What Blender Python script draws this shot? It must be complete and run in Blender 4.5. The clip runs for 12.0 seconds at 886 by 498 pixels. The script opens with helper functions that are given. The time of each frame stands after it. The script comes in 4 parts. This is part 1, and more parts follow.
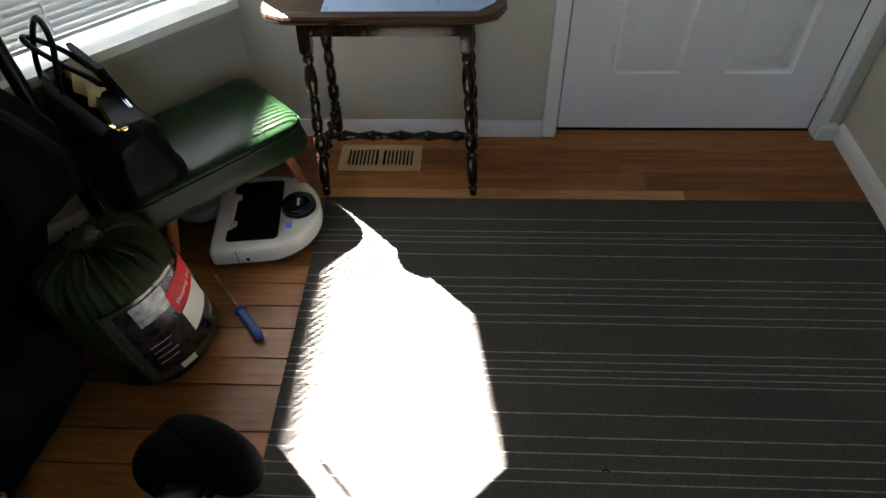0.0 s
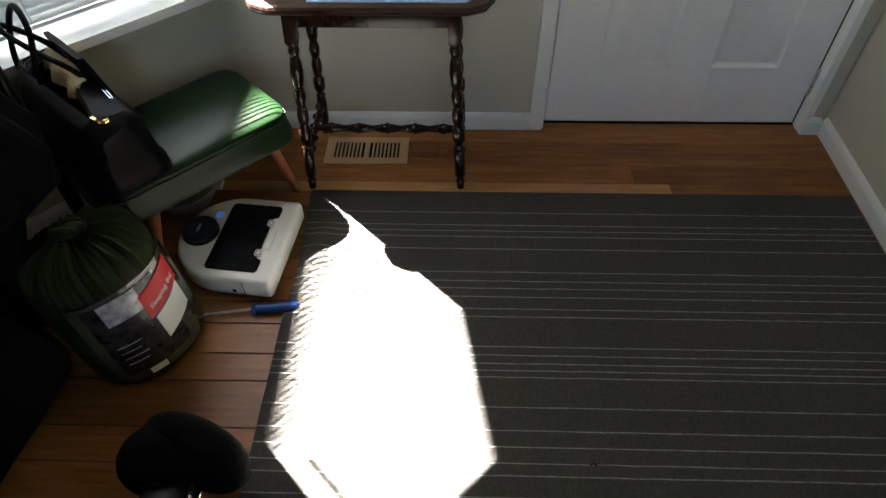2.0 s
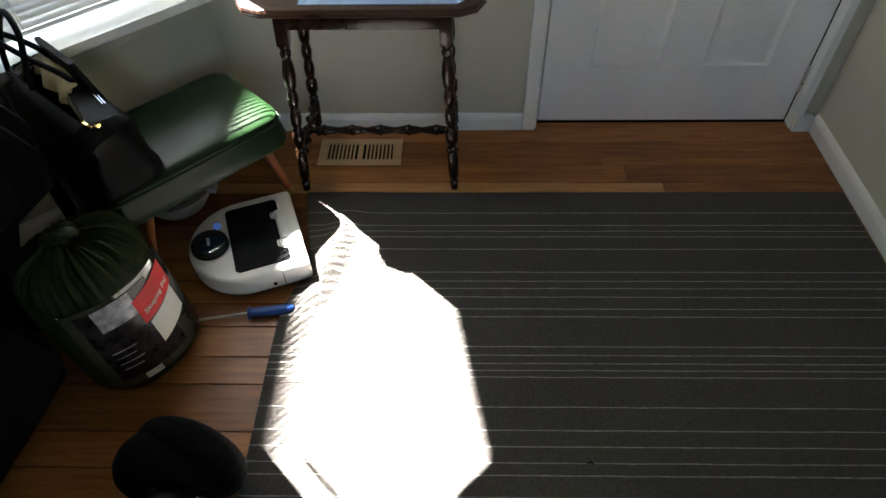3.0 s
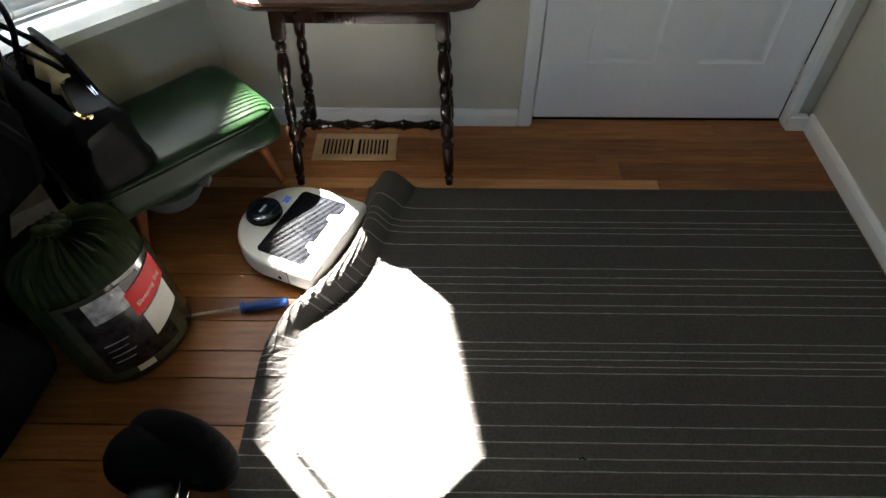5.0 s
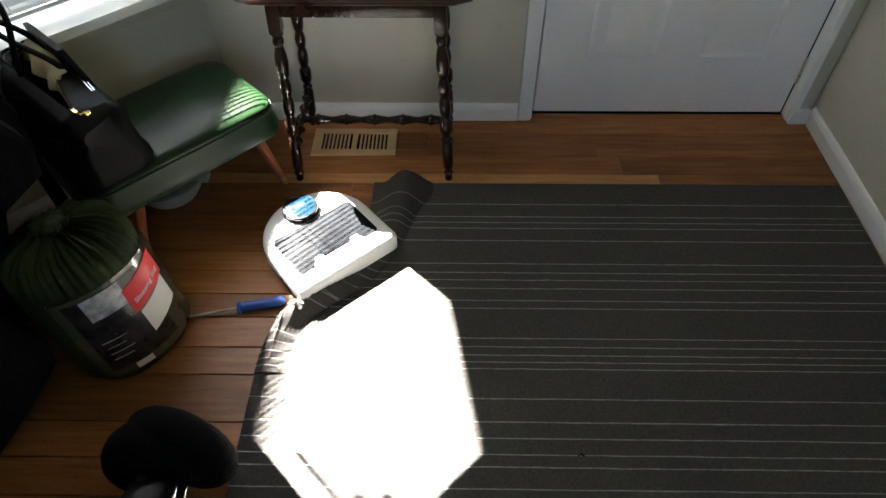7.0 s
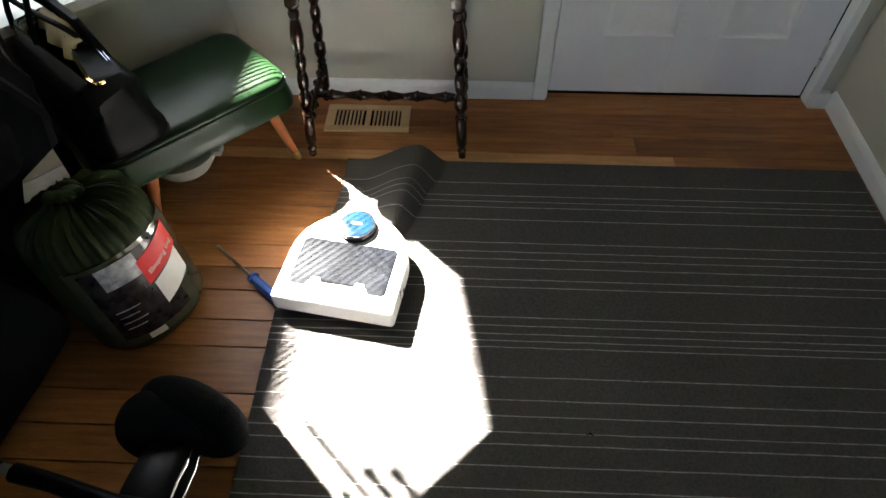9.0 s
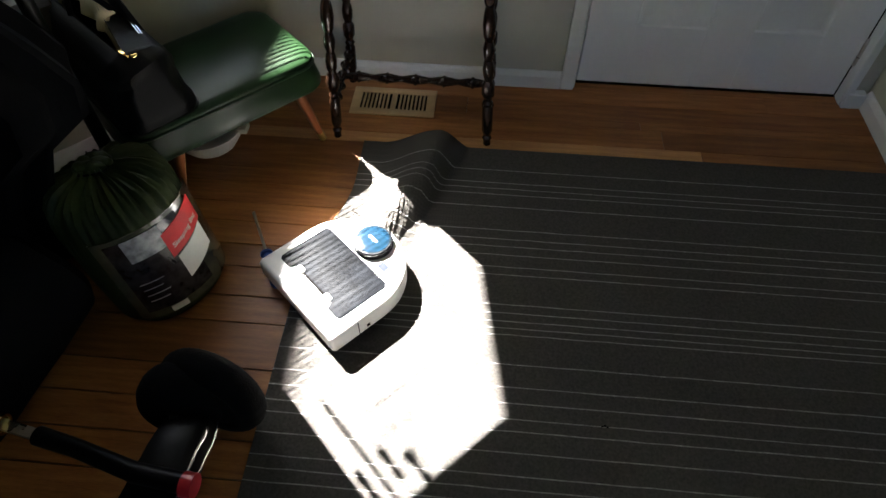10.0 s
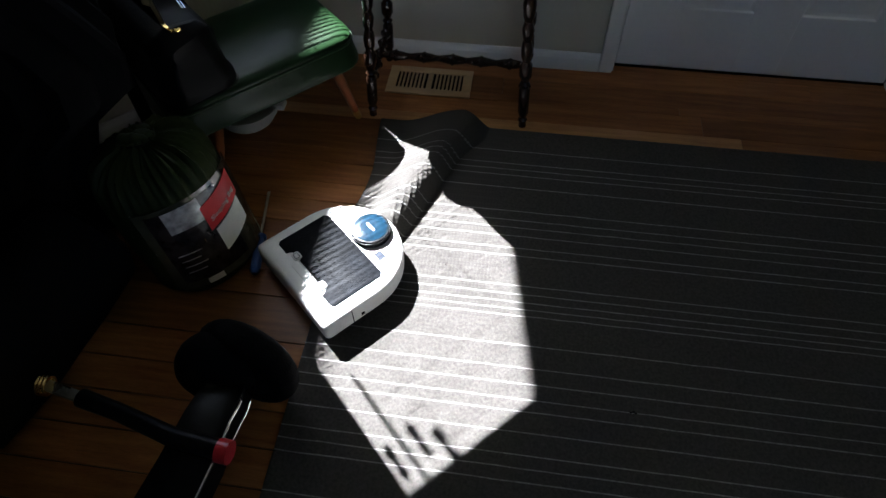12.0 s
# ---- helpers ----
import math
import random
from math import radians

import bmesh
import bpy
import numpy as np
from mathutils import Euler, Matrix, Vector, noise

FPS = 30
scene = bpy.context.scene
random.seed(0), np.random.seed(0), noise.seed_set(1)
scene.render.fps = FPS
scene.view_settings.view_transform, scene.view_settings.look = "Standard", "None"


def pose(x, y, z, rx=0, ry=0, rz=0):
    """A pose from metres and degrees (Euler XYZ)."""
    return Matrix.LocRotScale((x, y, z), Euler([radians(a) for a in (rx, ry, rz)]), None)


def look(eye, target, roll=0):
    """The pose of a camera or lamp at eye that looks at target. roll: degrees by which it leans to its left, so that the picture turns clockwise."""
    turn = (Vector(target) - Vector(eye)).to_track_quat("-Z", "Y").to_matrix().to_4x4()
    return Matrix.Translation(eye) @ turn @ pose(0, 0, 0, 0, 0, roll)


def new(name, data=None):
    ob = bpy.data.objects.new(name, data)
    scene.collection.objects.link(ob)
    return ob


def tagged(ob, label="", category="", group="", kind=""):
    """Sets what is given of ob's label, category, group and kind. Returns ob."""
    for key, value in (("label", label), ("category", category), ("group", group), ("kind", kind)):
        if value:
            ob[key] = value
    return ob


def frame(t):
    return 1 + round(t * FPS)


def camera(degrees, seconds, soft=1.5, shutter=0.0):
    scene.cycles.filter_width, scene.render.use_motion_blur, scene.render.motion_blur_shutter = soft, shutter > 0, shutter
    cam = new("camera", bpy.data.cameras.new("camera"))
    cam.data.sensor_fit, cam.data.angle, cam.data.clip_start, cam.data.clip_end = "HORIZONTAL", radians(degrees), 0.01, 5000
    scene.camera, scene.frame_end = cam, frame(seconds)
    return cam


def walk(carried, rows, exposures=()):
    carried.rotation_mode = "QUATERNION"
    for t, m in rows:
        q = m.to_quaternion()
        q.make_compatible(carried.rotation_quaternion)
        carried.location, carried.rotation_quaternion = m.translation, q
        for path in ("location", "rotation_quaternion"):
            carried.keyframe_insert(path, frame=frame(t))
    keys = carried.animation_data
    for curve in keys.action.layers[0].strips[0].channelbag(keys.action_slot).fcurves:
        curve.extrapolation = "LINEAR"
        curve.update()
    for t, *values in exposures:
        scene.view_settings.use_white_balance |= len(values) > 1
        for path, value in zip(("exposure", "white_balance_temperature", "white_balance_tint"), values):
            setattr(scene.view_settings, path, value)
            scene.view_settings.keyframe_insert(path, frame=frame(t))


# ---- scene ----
cam = camera(70.1, 12.0)
PATH = [
    (0, (-0.299, -1.937, 1.46), (-0.398, -0.596, -0.02), -2.4),
    (0.5, (-0.297, -1.927, 1.458), (-0.368, -0.597, -0.034), -1.4),
    (1, (-0.305, -1.934, 1.456), (-0.374, -0.603, -0.036), -1.2),
    (1.5, (-0.305, -1.927, 1.46), (-0.367, -0.603, -0.037), -1.0),
    (2, (-0.307, -1.924, 1.458), (-0.358, -0.602, -0.042), -0.9),
    (2.5, (-0.305, -1.922, 1.459), (-0.348, -0.602, -0.043), -1.0),
    (3, (-0.303, -1.925, 1.46), (-0.341, -0.601, -0.039), -1.2),
    (5, (-0.302, -1.928, 1.454), (-0.323, -0.61, -0.05), -0.2),
    (5.5, (-0.301, -1.925, 1.457), (-0.319, -0.607, -0.047), -0.2),
    (6, (-0.295, -1.923, 1.457), (-0.311, -0.604, -0.047), -0.6),
    (6.5, (-0.293, -1.918, 1.457), (-0.313, -0.608, -0.054), -0.5),
    (7, (-0.291, -1.919, 1.452), (-0.321, -0.616, -0.065), -0.6),
    (9, (-0.303, -1.925, 1.443), (-0.357, -0.668, -0.111), -0.3),
    (9.5, (-0.307, -1.927, 1.438), (-0.383, -0.681, -0.124), 0.1),
    (10, (-0.318, -1.931, 1.436), (-0.42, -0.704, -0.141), 0.3),
    (10.5, (-0.328, -1.934, 1.436), (-0.458, -0.734, -0.159), 0.4),
    (11, (-0.334, -1.939, 1.44), (-0.489, -0.755, -0.165), -0.1),
    (11.5, (-0.337, -1.941, 1.437), (-0.509, -0.761, -0.168), -0.4),
    (12, (-0.334, -1.939, 1.437), (-0.514, -0.766, -0.173), -1.1),
]
EXPOSURE = [(0, 5.5, 6500, 10), (9.0, 5.5, 6500, 10), (9.6, 5.28, 6500, 10), (10.0, 4.9, 6400, 10), (10.5, 4.48, 6150, 10), (11.2, 4.13, 5850, 10), (12.0, 4.09, 5750, 10)]
walk(cam, [(t, look(eye, target, roll)) for t, eye, target, roll in PATH], EXPOSURE)

# ---- light ----
SUN_EL, SUN_AZ = radians(50), radians(-45)   # the way the light travels, in plan
world = bpy.data.worlds.new("sky")
scene.world = world
world.use_nodes = True
sky = world.node_tree.nodes.new("ShaderNodeTexSky")
sky.sky_type, sky.sun_disc = "NISHITA", False
sky.sun_elevation, sky.sun_rotation = SUN_EL, radians(-45)
back = world.node_tree.nodes["Background"]
back.inputs[1].default_value = 0.0235
world.node_tree.links.new(sky.outputs[0], back.inputs[0])

sun = new("sun", bpy.data.lights.new("sun", "SUN"))
sun.data.energy, sun.data.angle, sun.data.color = 5.0, radians(0.43), (1.0, 0.97, 0.93)
travel = Vector((math.cos(SUN_EL) * math.cos(SUN_AZ), math.cos(SUN_EL) * math.sin(SUN_AZ), -math.sin(SUN_EL)))
sun.matrix_basis = look((-4, 4, 6), Vector((-4, 4, 6)) + travel)


def window_lamp(name, m, width, height, power, color):
    lamp = new(name, bpy.data.lights.new(name, "AREA"))
    lamp.data.shape, lamp.data.size, lamp.data.size_y = "RECTANGLE", width, height
    lamp.data.energy, lamp.data.color = power, color
    lamp.matrix_basis = m


window_lamp("bay_window_light", look((-1.305, -0.305, 1.30), (0.60, -0.55, 1.65)), 0.56, 1.12, 0.150, (0.95, 0.97, 1.0))
# daylight under the raised edge of the blind, onto the sill
window_lamp("sill_window_light", look((-1.369, -0.239, 0.602), (-1.30, -0.31, 0.54)), 0.58, 0.03, 0.009, (0.93, 0.96, 1.0))

# ---- materials ----
MATS = {}


def material(name, color, rough=0.6, metal=0.0, vary=0.12, scale=8.0, fine=120.0, bump=0.1, stretch=(1, 1, 1), per_piece=0.0, coat=0.0, spec=0.5, tint=None, dist=0.002, spread=0.1):
    """A surface with two scales of variation in colour and gloss, and a fine relief."""
    mat = bpy.data.materials.new(name)
    mat.use_nodes = True
    nt = mat.node_tree
    N, L = nt.nodes, nt.links
    bsdf = N["Principled BSDF"]
    bsdf.inputs["Metallic"].default_value = metal
    bsdf.inputs["Coat Weight"].default_value = coat
    bsdf.inputs["Coat Roughness"].default_value = 0.12
    bsdf.inputs["Specular IOR Level"].default_value = spec
    tc = N.new("ShaderNodeTexCoord")
    mp = N.new("ShaderNodeMapping")
    mp.inputs["Scale"].default_value = stretch
    L.new(tc.outputs["Object"], mp.inputs[0])
    info = N.new("ShaderNodeObjectInfo")
    off = N.new("ShaderNodeVectorMath")
    off.operation = "MULTIPLY_ADD"
    off.inputs[1].default_value = (9, 7, 5) if per_piece else (0, 0, 0)
    L.new(info.outputs["Random"], off.inputs[0])
    L.new(mp.outputs[0], off.inputs[2])
    big, small = N.new("ShaderNodeTexNoise"), N.new("ShaderNodeTexNoise")
    big.inputs["Scale"].default_value, small.inputs["Scale"].default_value = scale, fine
    big.inputs["Detail"].default_value, small.inputs["Detail"].default_value = 4, 3
    L.new(off.outputs[0], big.inputs["Vector"])
    L.new(off.outputs[0], small.inputs["Vector"])
    mixv = N.new("ShaderNodeMath")
    mixv.operation = "MULTIPLY_ADD"
    mixv.inputs[1].default_value = 0.45
    L.new(small.outputs[0], mixv.inputs[0])
    half = N.new("ShaderNodeMath")
    half.operation = "MULTIPLY"
    half.inputs[1].default_value = 0.55
    L.new(big.outputs[0], half.inputs[0])
    L.new(half.outputs[0], mixv.inputs[2])
    ramp = N.new("ShaderNodeMapRange")
    ramp.inputs[1].default_value, ramp.inputs[2].default_value = 0.32, 0.68
    ramp.inputs[3].default_value, ramp.inputs[4].default_value = 1 - vary, 1 + vary
    L.new(mixv.outputs[0], ramp.inputs[0])
    value = ramp.outputs[0]
    if per_piece:
        pr = N.new("ShaderNodeMapRange")
        pr.inputs[3].default_value, pr.inputs[4].default_value = 1 - per_piece, 1 + per_piece
        L.new(info.outputs["Random"], pr.inputs[0])
        mu = N.new("ShaderNodeMath")
        mu.operation = "MULTIPLY"
        L.new(value, mu.inputs[0])
        L.new(pr.outputs[0], mu.inputs[1])
        value = mu.outputs[0]
    base = N.new("ShaderNodeMix")
    base.data_type = "RGBA"
    base.inputs[6].default_value = (*color, 1)
    base.inputs[7].default_value = (*(tint or color), 1)
    L.new(big.outputs[0], base.inputs[0])
    col = N.new("ShaderNodeVectorMath")
    col.operation = "SCALE"
    L.new(base.outputs[2], col.inputs[0])
    L.new(value, col.inputs["Scale"])
    L.new(col.outputs[0], bsdf.inputs["Base Color"])
    rr = N.new("ShaderNodeMapRange")
    rr.inputs[3].default_value, rr.inputs[4].default_value = max(rough - spread, 0.02), min(rough + spread, 1)
    L.new(big.outputs[0], rr.inputs[0])
    L.new(rr.outputs[0], bsdf.inputs["Roughness"])
    if bump:
        bp = N.new("ShaderNodeBump")
        bp.inputs["Strength"].default_value, bp.inputs["Distance"].default_value = bump, dist
        L.new(small.outputs[0], bp.inputs["Height"])
        L.new(bp.outputs[0], bsdf.inputs["Normal"])
    MATS[name] = mat
    return mat


WALL = material("wall_paint", (0.56, 0.53, 0.44), 0.75, vary=0.03, scale=2, fine=220, bump=0.08)
# dark colour for unseen walls, so little light bounces onto the left side
SHADEBROWN = material("shade_brown", (0.07, 0.055, 0.042), 0.7, vary=0.06, scale=2, fine=220, bump=0.08)
WHITE = material("white_trim_paint", (0.82, 0.82, 0.81), 0.45, vary=0.03, scale=5, fine=90, bump=0.05)
DOORP = material("white_door_paint", (0.86, 0.845, 0.85), 0.42, vary=0.03, scale=4, fine=60, bump=0.08)
CEIL = material("ceiling_paint", (0.75, 0.74, 0.7), 0.9, vary=0.03)
PLANK = material("oiled_oak", (0.232, 0.080, 0.0235), 0.36, vary=0.3, scale=5, fine=55, bump=0.12, stretch=(1, 12, 12), per_piece=0.3, tint=(0.345, 0.147, 0.048), spec=0.27)
PALEPLANK = material("pale_oak", (0.40, 0.19, 0.075), 0.36, vary=0.25, scale=5, fine=55, bump=0.12, stretch=(1, 12, 12), tint=(0.50, 0.26, 0.11), spec=0.27)
GAP = material("dark_gap", (0.006, 0.005, 0.0045), 0.9, spec=0.05)
RUG = material("charcoal_rug_weave", (0.090, 0.083, 0.075), 0.95, vary=0.32, scale=140, fine=700, bump=1.0, dist=0.004, spec=0.08)
STRIPE = material("pale_rug_yarn", (0.29, 0.28, 0.263), 0.95, vary=0.45, scale=60, fine=260, bump=0.8, spec=0.15, dist=0.004)
BIND = material("rug_binding", (0.03, 0.029, 0.028), 0.9, vary=0.25, fine=300, bump=0.6, spec=0.08)
DARKWOOD = material("dark_walnut_varnish", (0.020, 0.009, 0.005), 0.2, vary=0.35, scale=9, fine=70, bump=0.06, stretch=(1, 1, 0.3), coat=0.15, spec=0.3)
DARKTOP = material("dark_walnut_top", (0.05, 0.021, 0.012), 0.3, vary=0.3, scale=6, fine=80, bump=0.05, stretch=(1, 9, 1), coat=0.3)
BLUEMAT = material("pale_blue_sheet", (0.36, 0.50, 0.78), 0.3, vary=0.08, scale=9, fine=60, bump=0.05)
OAKLEG = material("orange_brown_leg", (0.33, 0.10, 0.035), 0.35, vary=0.2, scale=8, fine=60, stretch=(6, 6, 1), coat=0.3)
BRASS = material("dull_brass", (0.55, 0.38, 0.15), 0.35, metal=1.0, vary=0.1)
GOLD = material("gold_metal", (0.85, 0.62, 0.25), 0.22, metal=1.0, vary=0.05)
CHROME = material("chrome", (0.8, 0.8, 0.8), 0.18, metal=1.0, vary=0.04)
STEEL = material("steel_rod", (0.72, 0.70, 0.66), 0.3, metal=1.0, vary=0.1)
VINYL = material("green_vinyl", (0.0085, 0.0225, 0.0078), 0.29, vary=0.12, scale=6, fine=260, bump=0.05, spec=0.17, spread=0.015)
PIPING = material("dark_green_piping", (0.02, 0.05, 0.02), 0.4)
BLACKLEATHER = material("black_leather", (0.004, 0.0039, 0.0042), 0.46, vary=0.25, scale=14, fine=240, bump=0.3, spec=0.08)
LINING = material("beige_lining", (0.36, 0.30, 0.17), 0.8, vary=0.15, fine=150, bump=0.3)
SACK = material("olive_nylon", (0.022, 0.030, 0.009), 0.5, vary=0.35, scale=12, fine=70, bump=0.5, spec=0.12)
CLEAR = material("clear_plastic_sleeve", (0.06, 0.063, 0.042), 0.12, vary=0.25, scale=14, fine=60, bump=0.25, coat=0.6)
LABELPIC = material("printed_dark_label", (0.022, 0.019, 0.02), 0.2, vary=0.7, scale=24, fine=70, bump=0.15, coat=0.25, spec=0.25)
LABELPALE = material("printed_pale_label", (0.34, 0.34, 0.36), 0.25, vary=0.6, scale=25, fine=60, bump=0.15, coat=0.3)
LABELRED = material("red_label", (0.62, 0.022, 0.025), 0.35, vary=0.1, scale=14, bump=0.05, spec=0.18)
PAPER = material("white_paper", (0.75, 0.74, 0.7), 0.5, vary=0.05)
INK = material("dark_ink", (0.03, 0.03, 0.03), 0.6)
ROBOT = material("white_robot_plastic", (0.74, 0.73, 0.70), 0.38, vary=0.04, scale=6, fine=160, bump=0.04)
ROBOTLOW = material("grey_robot_base", (0.10, 0.10, 0.10), 0.6, vary=0.1, spec=0.2)
PANEL = material("dusty_black_panel", (0.0042, 0.0046, 0.0055), 0.5, vary=0.7, scale=16, fine=190, bump=0.05, spec=0.035, tint=(0.0088, 0.0097, 0.0116))
TURRET = material("black_turret_plastic", (0.012, 0.012, 0.014), 0.25, vary=0.15)
TURRETTOP = material("glossy_blue_black_cap", (0.006, 0.022, 0.040), 0.13, vary=0.1, coat=0.6)
SCREEN = material("blue_grey_screen", (0.03, 0.034, 0.042), 0.2)
lit = SCREEN.node_tree.nodes["Principled BSDF"]          # the backlit display
lit.inputs["Emission Color"].default_value, lit.inputs["Emission Strength"].default_value = (0.12, 0.25, 0.8, 1), 0.006
BLUEHANDLE = material("blue_handle", (0.012, 0.062, 0.27), 0.4, vary=0.1)
RUBBER = material("black_rubber", (0.0045, 0.0045, 0.0047), 0.85, vary=0.3, scale=30, fine=220, bump=0.5, spec=0.08)
GLOSSBLACK = material("gloss_black_plastic", (0.004, 0.004, 0.0043), 0.32, vary=0.15, spec=0.12)
REDCLAMP = material("red_plastic", (0.45, 0.02, 0.03), 0.3)
CLOTH = material("black_coat_cloth", (0.005, 0.005, 0.0055), 0.95, vary=0.3, scale=8, fine=300, bump=0.4, spec=0.04)
VENT = material("maple_register", (0.50, 0.33, 0.17), 0.4, vary=0.15, scale=6, fine=60, stretch=(1, 8, 1))
BLINDS = material("white_blind_slat", (0.80, 0.80, 0.80), 0.5, vary=0.03)
DISH = material("white_dish_plastic", (0.48, 0.47, 0.44), 0.4, vary=0.08)
RENDER = material("outside_render", (0.35, 0.34, 0.32), 0.9, vary=0.15)
GRASS = material("outside_ground", (0.10, 0.12, 0.05), 0.95, vary=0.4, scale=2, fine=30)

# ---- mesh helpers ----


def mesh_of(name, bm, mats, smooth=True, angle=35):
    me = bpy.data.meshes.new(name)
    bmesh.ops.recalc_face_normals(bm, faces=bm.faces)
    if smooth:
        for f in bm.faces:
            f.smooth = True
        for e in bm.edges:
            if len(e.link_faces) == 2 and e.calc_face_angle(0) > radians(angle):
                e.smooth = False
    bm.to_mesh(me)
    bm.free()
    for m in mats if isinstance(mats, (list, tuple)) else [mats]:
        me.materials.append(m)
    return me


def part(name, bm, mats, parent=None, label="", m=None, smooth=True):
    ob = new(name, mesh_of(name, bm, mats, smooth))
    if parent:
        ob.parent = parent
    if m is not None:
        ob.matrix_basis = m
    return tagged(ob, label)


def structure(name, bm, mats, label, category):
    return tagged(part(name, bm, mats, smooth=False), label, category, kind="structure")


def box(bm, x0, x1, y0, y1, z0, z1, bev=0.0, m=None):
    r = bmesh.ops.create_cube(bm, size=1)
    bmesh.ops.transform(bm, matrix=Matrix.LocRotScale(((x0 + x1) / 2, (y0 + y1) / 2, (z0 + z1) / 2), None, (x1 - x0, y1 - y0, z1 - z0)), verts=r["verts"])
    vs = r["verts"]
    if bev:
        es = list({e for v in vs for e in v.link_edges})
        vs = list({v for f in bmesh.ops.bevel(bm, geom=es, offset=bev, segments=2, profile=0.6, affect="EDGES")["faces"] for v in f.verts} | {v for v in vs if v.is_valid})
    if m is not None:
        bmesh.ops.transform(bm, matrix=m, verts=vs)
    return bm


def boxbm(*a, **k):
    return box(bmesh.new(), *a, **k)


def lathe(profile, seg=24, m=None, bm=None):
    """Turns (radius, height) pairs about z."""
    bm = bm or bmesh.new()
    rings = []
    for r, z in profile:
        rings.append([bm.verts.new((r * math.cos(2 * math.pi * i / seg), r * math.sin(2 * math.pi * i / seg), z)) for i in range(seg)])
    for a, b in zip(rings, rings[1:]):
        for i in range(seg):
            bm.faces.new((a[i], a[(i + 1) % seg], b[(i + 1) % seg], b[i]))
    bm.faces.new(rings[0][::-1])
    bm.faces.new(rings[-1])
    if m is not None:
        bmesh.ops.transform(bm, matrix=m, verts=[v for ring in rings for v in ring])
    return bm


def tube(points, radius, seg=10, closed=False, bm=None, flat=1.0):
    """A round rod along points; radius may be a list."""
    bm = bm or bmesh.new()
    pts = [Vector(p) for p in points]
    n = len(pts)
    rings = []
    side = None
    for i, p in enumerate(pts):
        a = pts[i - 1] if i or closed else p
        b = pts[(i + 1) % n] if i < n - 1 or closed else p
        d = (b - a).normalized()
        if side is None:
            side = d.orthogonal().normalized()
        side = (side - d * side.dot(d)).normalized()
        up = d.cross(side)
        r = radius[i] if isinstance(radius, (list, tuple)) else radius
        rings.append([bm.verts.new(p + r * (math.cos(2 * math.pi * k / seg) * side + flat * math.sin(2 * math.pi * k / seg) * up)) for k in range(seg)])
    pairs = list(zip(rings, rings[1:])) + ([(rings[-1], rings[0])] if closed else [])
    for a, b in pairs:
        for k in range(seg):
            bm.faces.new((a[k], a[(k + 1) % seg], b[(k + 1) % seg], b[k]))
    if not closed:
        bm.faces.new(rings[0][::-1])
        bm.faces.new(rings[-1])
    return bm


def loft(rings, bm=None, caps=True):
    """Joins closed rings of points one after another."""
    bm = bm or bmesh.new()
    vs = [[bm.verts.new(p) for p in ring] for ring in rings]
    for a, b in zip(vs, vs[1:]):
        for k in range(len(a)):
            bm.faces.new((a[k], a[(k + 1) % len(a)], b[(k + 1) % len(a)], b[k]))
    if caps:
        bm.faces.new(vs[0][::-1])
        bm.faces.new(vs[-1])
    return bm


def rounded(w, d, r, seg=5, cx=0, cy=0):
    """A rectangle with round corners, as a closed list of (x, y)."""
    out = []
    for sx, sy, a in ((1, 1, 0), (-1, 1, 90), (-1, -1, 180), (1, -1, 270)):
        for k in range(seg + 1):
            t = radians(a + 90 * k / seg)
            out.append((cx + sx * (w / 2 - r) + r * math.cos(t), cy + sy * (d / 2 - r) + r * math.sin(t)))
    return out


def slab(outline, z0, z1, edge=0.0, bm=None):
    """An outline raised from z0 to z1, with rounded top and bottom edges."""
    cx = sum(p[0] for p in outline) / len(outline)
    cy = sum(p[1] for p in outline) / len(outline)

    def ring(inset, z):
        out = []
        for x, y in outline:
            l = math.hypot(x - cx, y - cy) or 1
            out.append((x - (x - cx) / l * inset, y - (y - cy) / l * inset, z))
        return out
    if not edge:
        return loft([ring(0, z0), ring(0, z1)], bm)
    e = edge
    return loft([ring(e, z0), ring(e * 0.3, z0 + e * 0.3), ring(0, z0 + e), ring(0, z1 - e), ring(e * 0.3, z1 - e * 0.3), ring(e, z1)], bm)


def empty(name, m, label, category, group=""):
    ob = new(name)
    ob.empty_display_size = 0.05
    ob.matrix_basis = m
    return tagged(ob, label, category, group)


# The bay wall stands at 45 degrees: x along it, y out of the room, z up.
BAY_N, BAY_U = Vector((0.7071, -0.7071, 0)), Vector((0.7071, 0.7071, 0))
BAY_AT = -0.74
BAY = Matrix.Translation(BAY_N * BAY_AT) @ pose(0, 0, 0, 0, 0, 45)


def bay(perp, along, z=0.0, turn=0.0):
    """A pose from places along the bay wall and out from the room's far corner."""
    return Matrix.Translation(BAY_U * perp + BAY_N * along + Vector((0, 0, z))) @ pose(0, 0, 0, 0, 0, 45 + turn)


# ---- the room ----
WY, RX, LX, RY, H = -0.035, 1.0, -1.725, -4.2, 2.4
bm = boxbm(-1.08, -0.016, WY, WY + 0.12, 0, H)
box(bm, -0.016, 0.93, WY, WY + 0.12, 2.05, H)
box(bm, 0.93, RX + 0.1, WY, WY + 0.12, 0, H)
structure("wall_north", bm, WALL, "warm grey painted wall with the entrance door", "wall")
structure("wall_east", boxbm(RX, RX + 0.1, RY, WY, 0, H), WALL, "warm grey painted side wall", "wall")
# Unseen wall; its opening is added and sized to let in fill skylight.
bm = boxbm(LX, -1.0, RY - 0.1, RY, 0, H)
box(bm, -1.0, -0.05, RY - 0.1, RY, 0, H)
box(bm, -0.05, 0.9, RY - 0.1, RY, 0, 0.75)
box(bm, -0.05, 0.9, RY - 0.1, RY, 1.65, H)
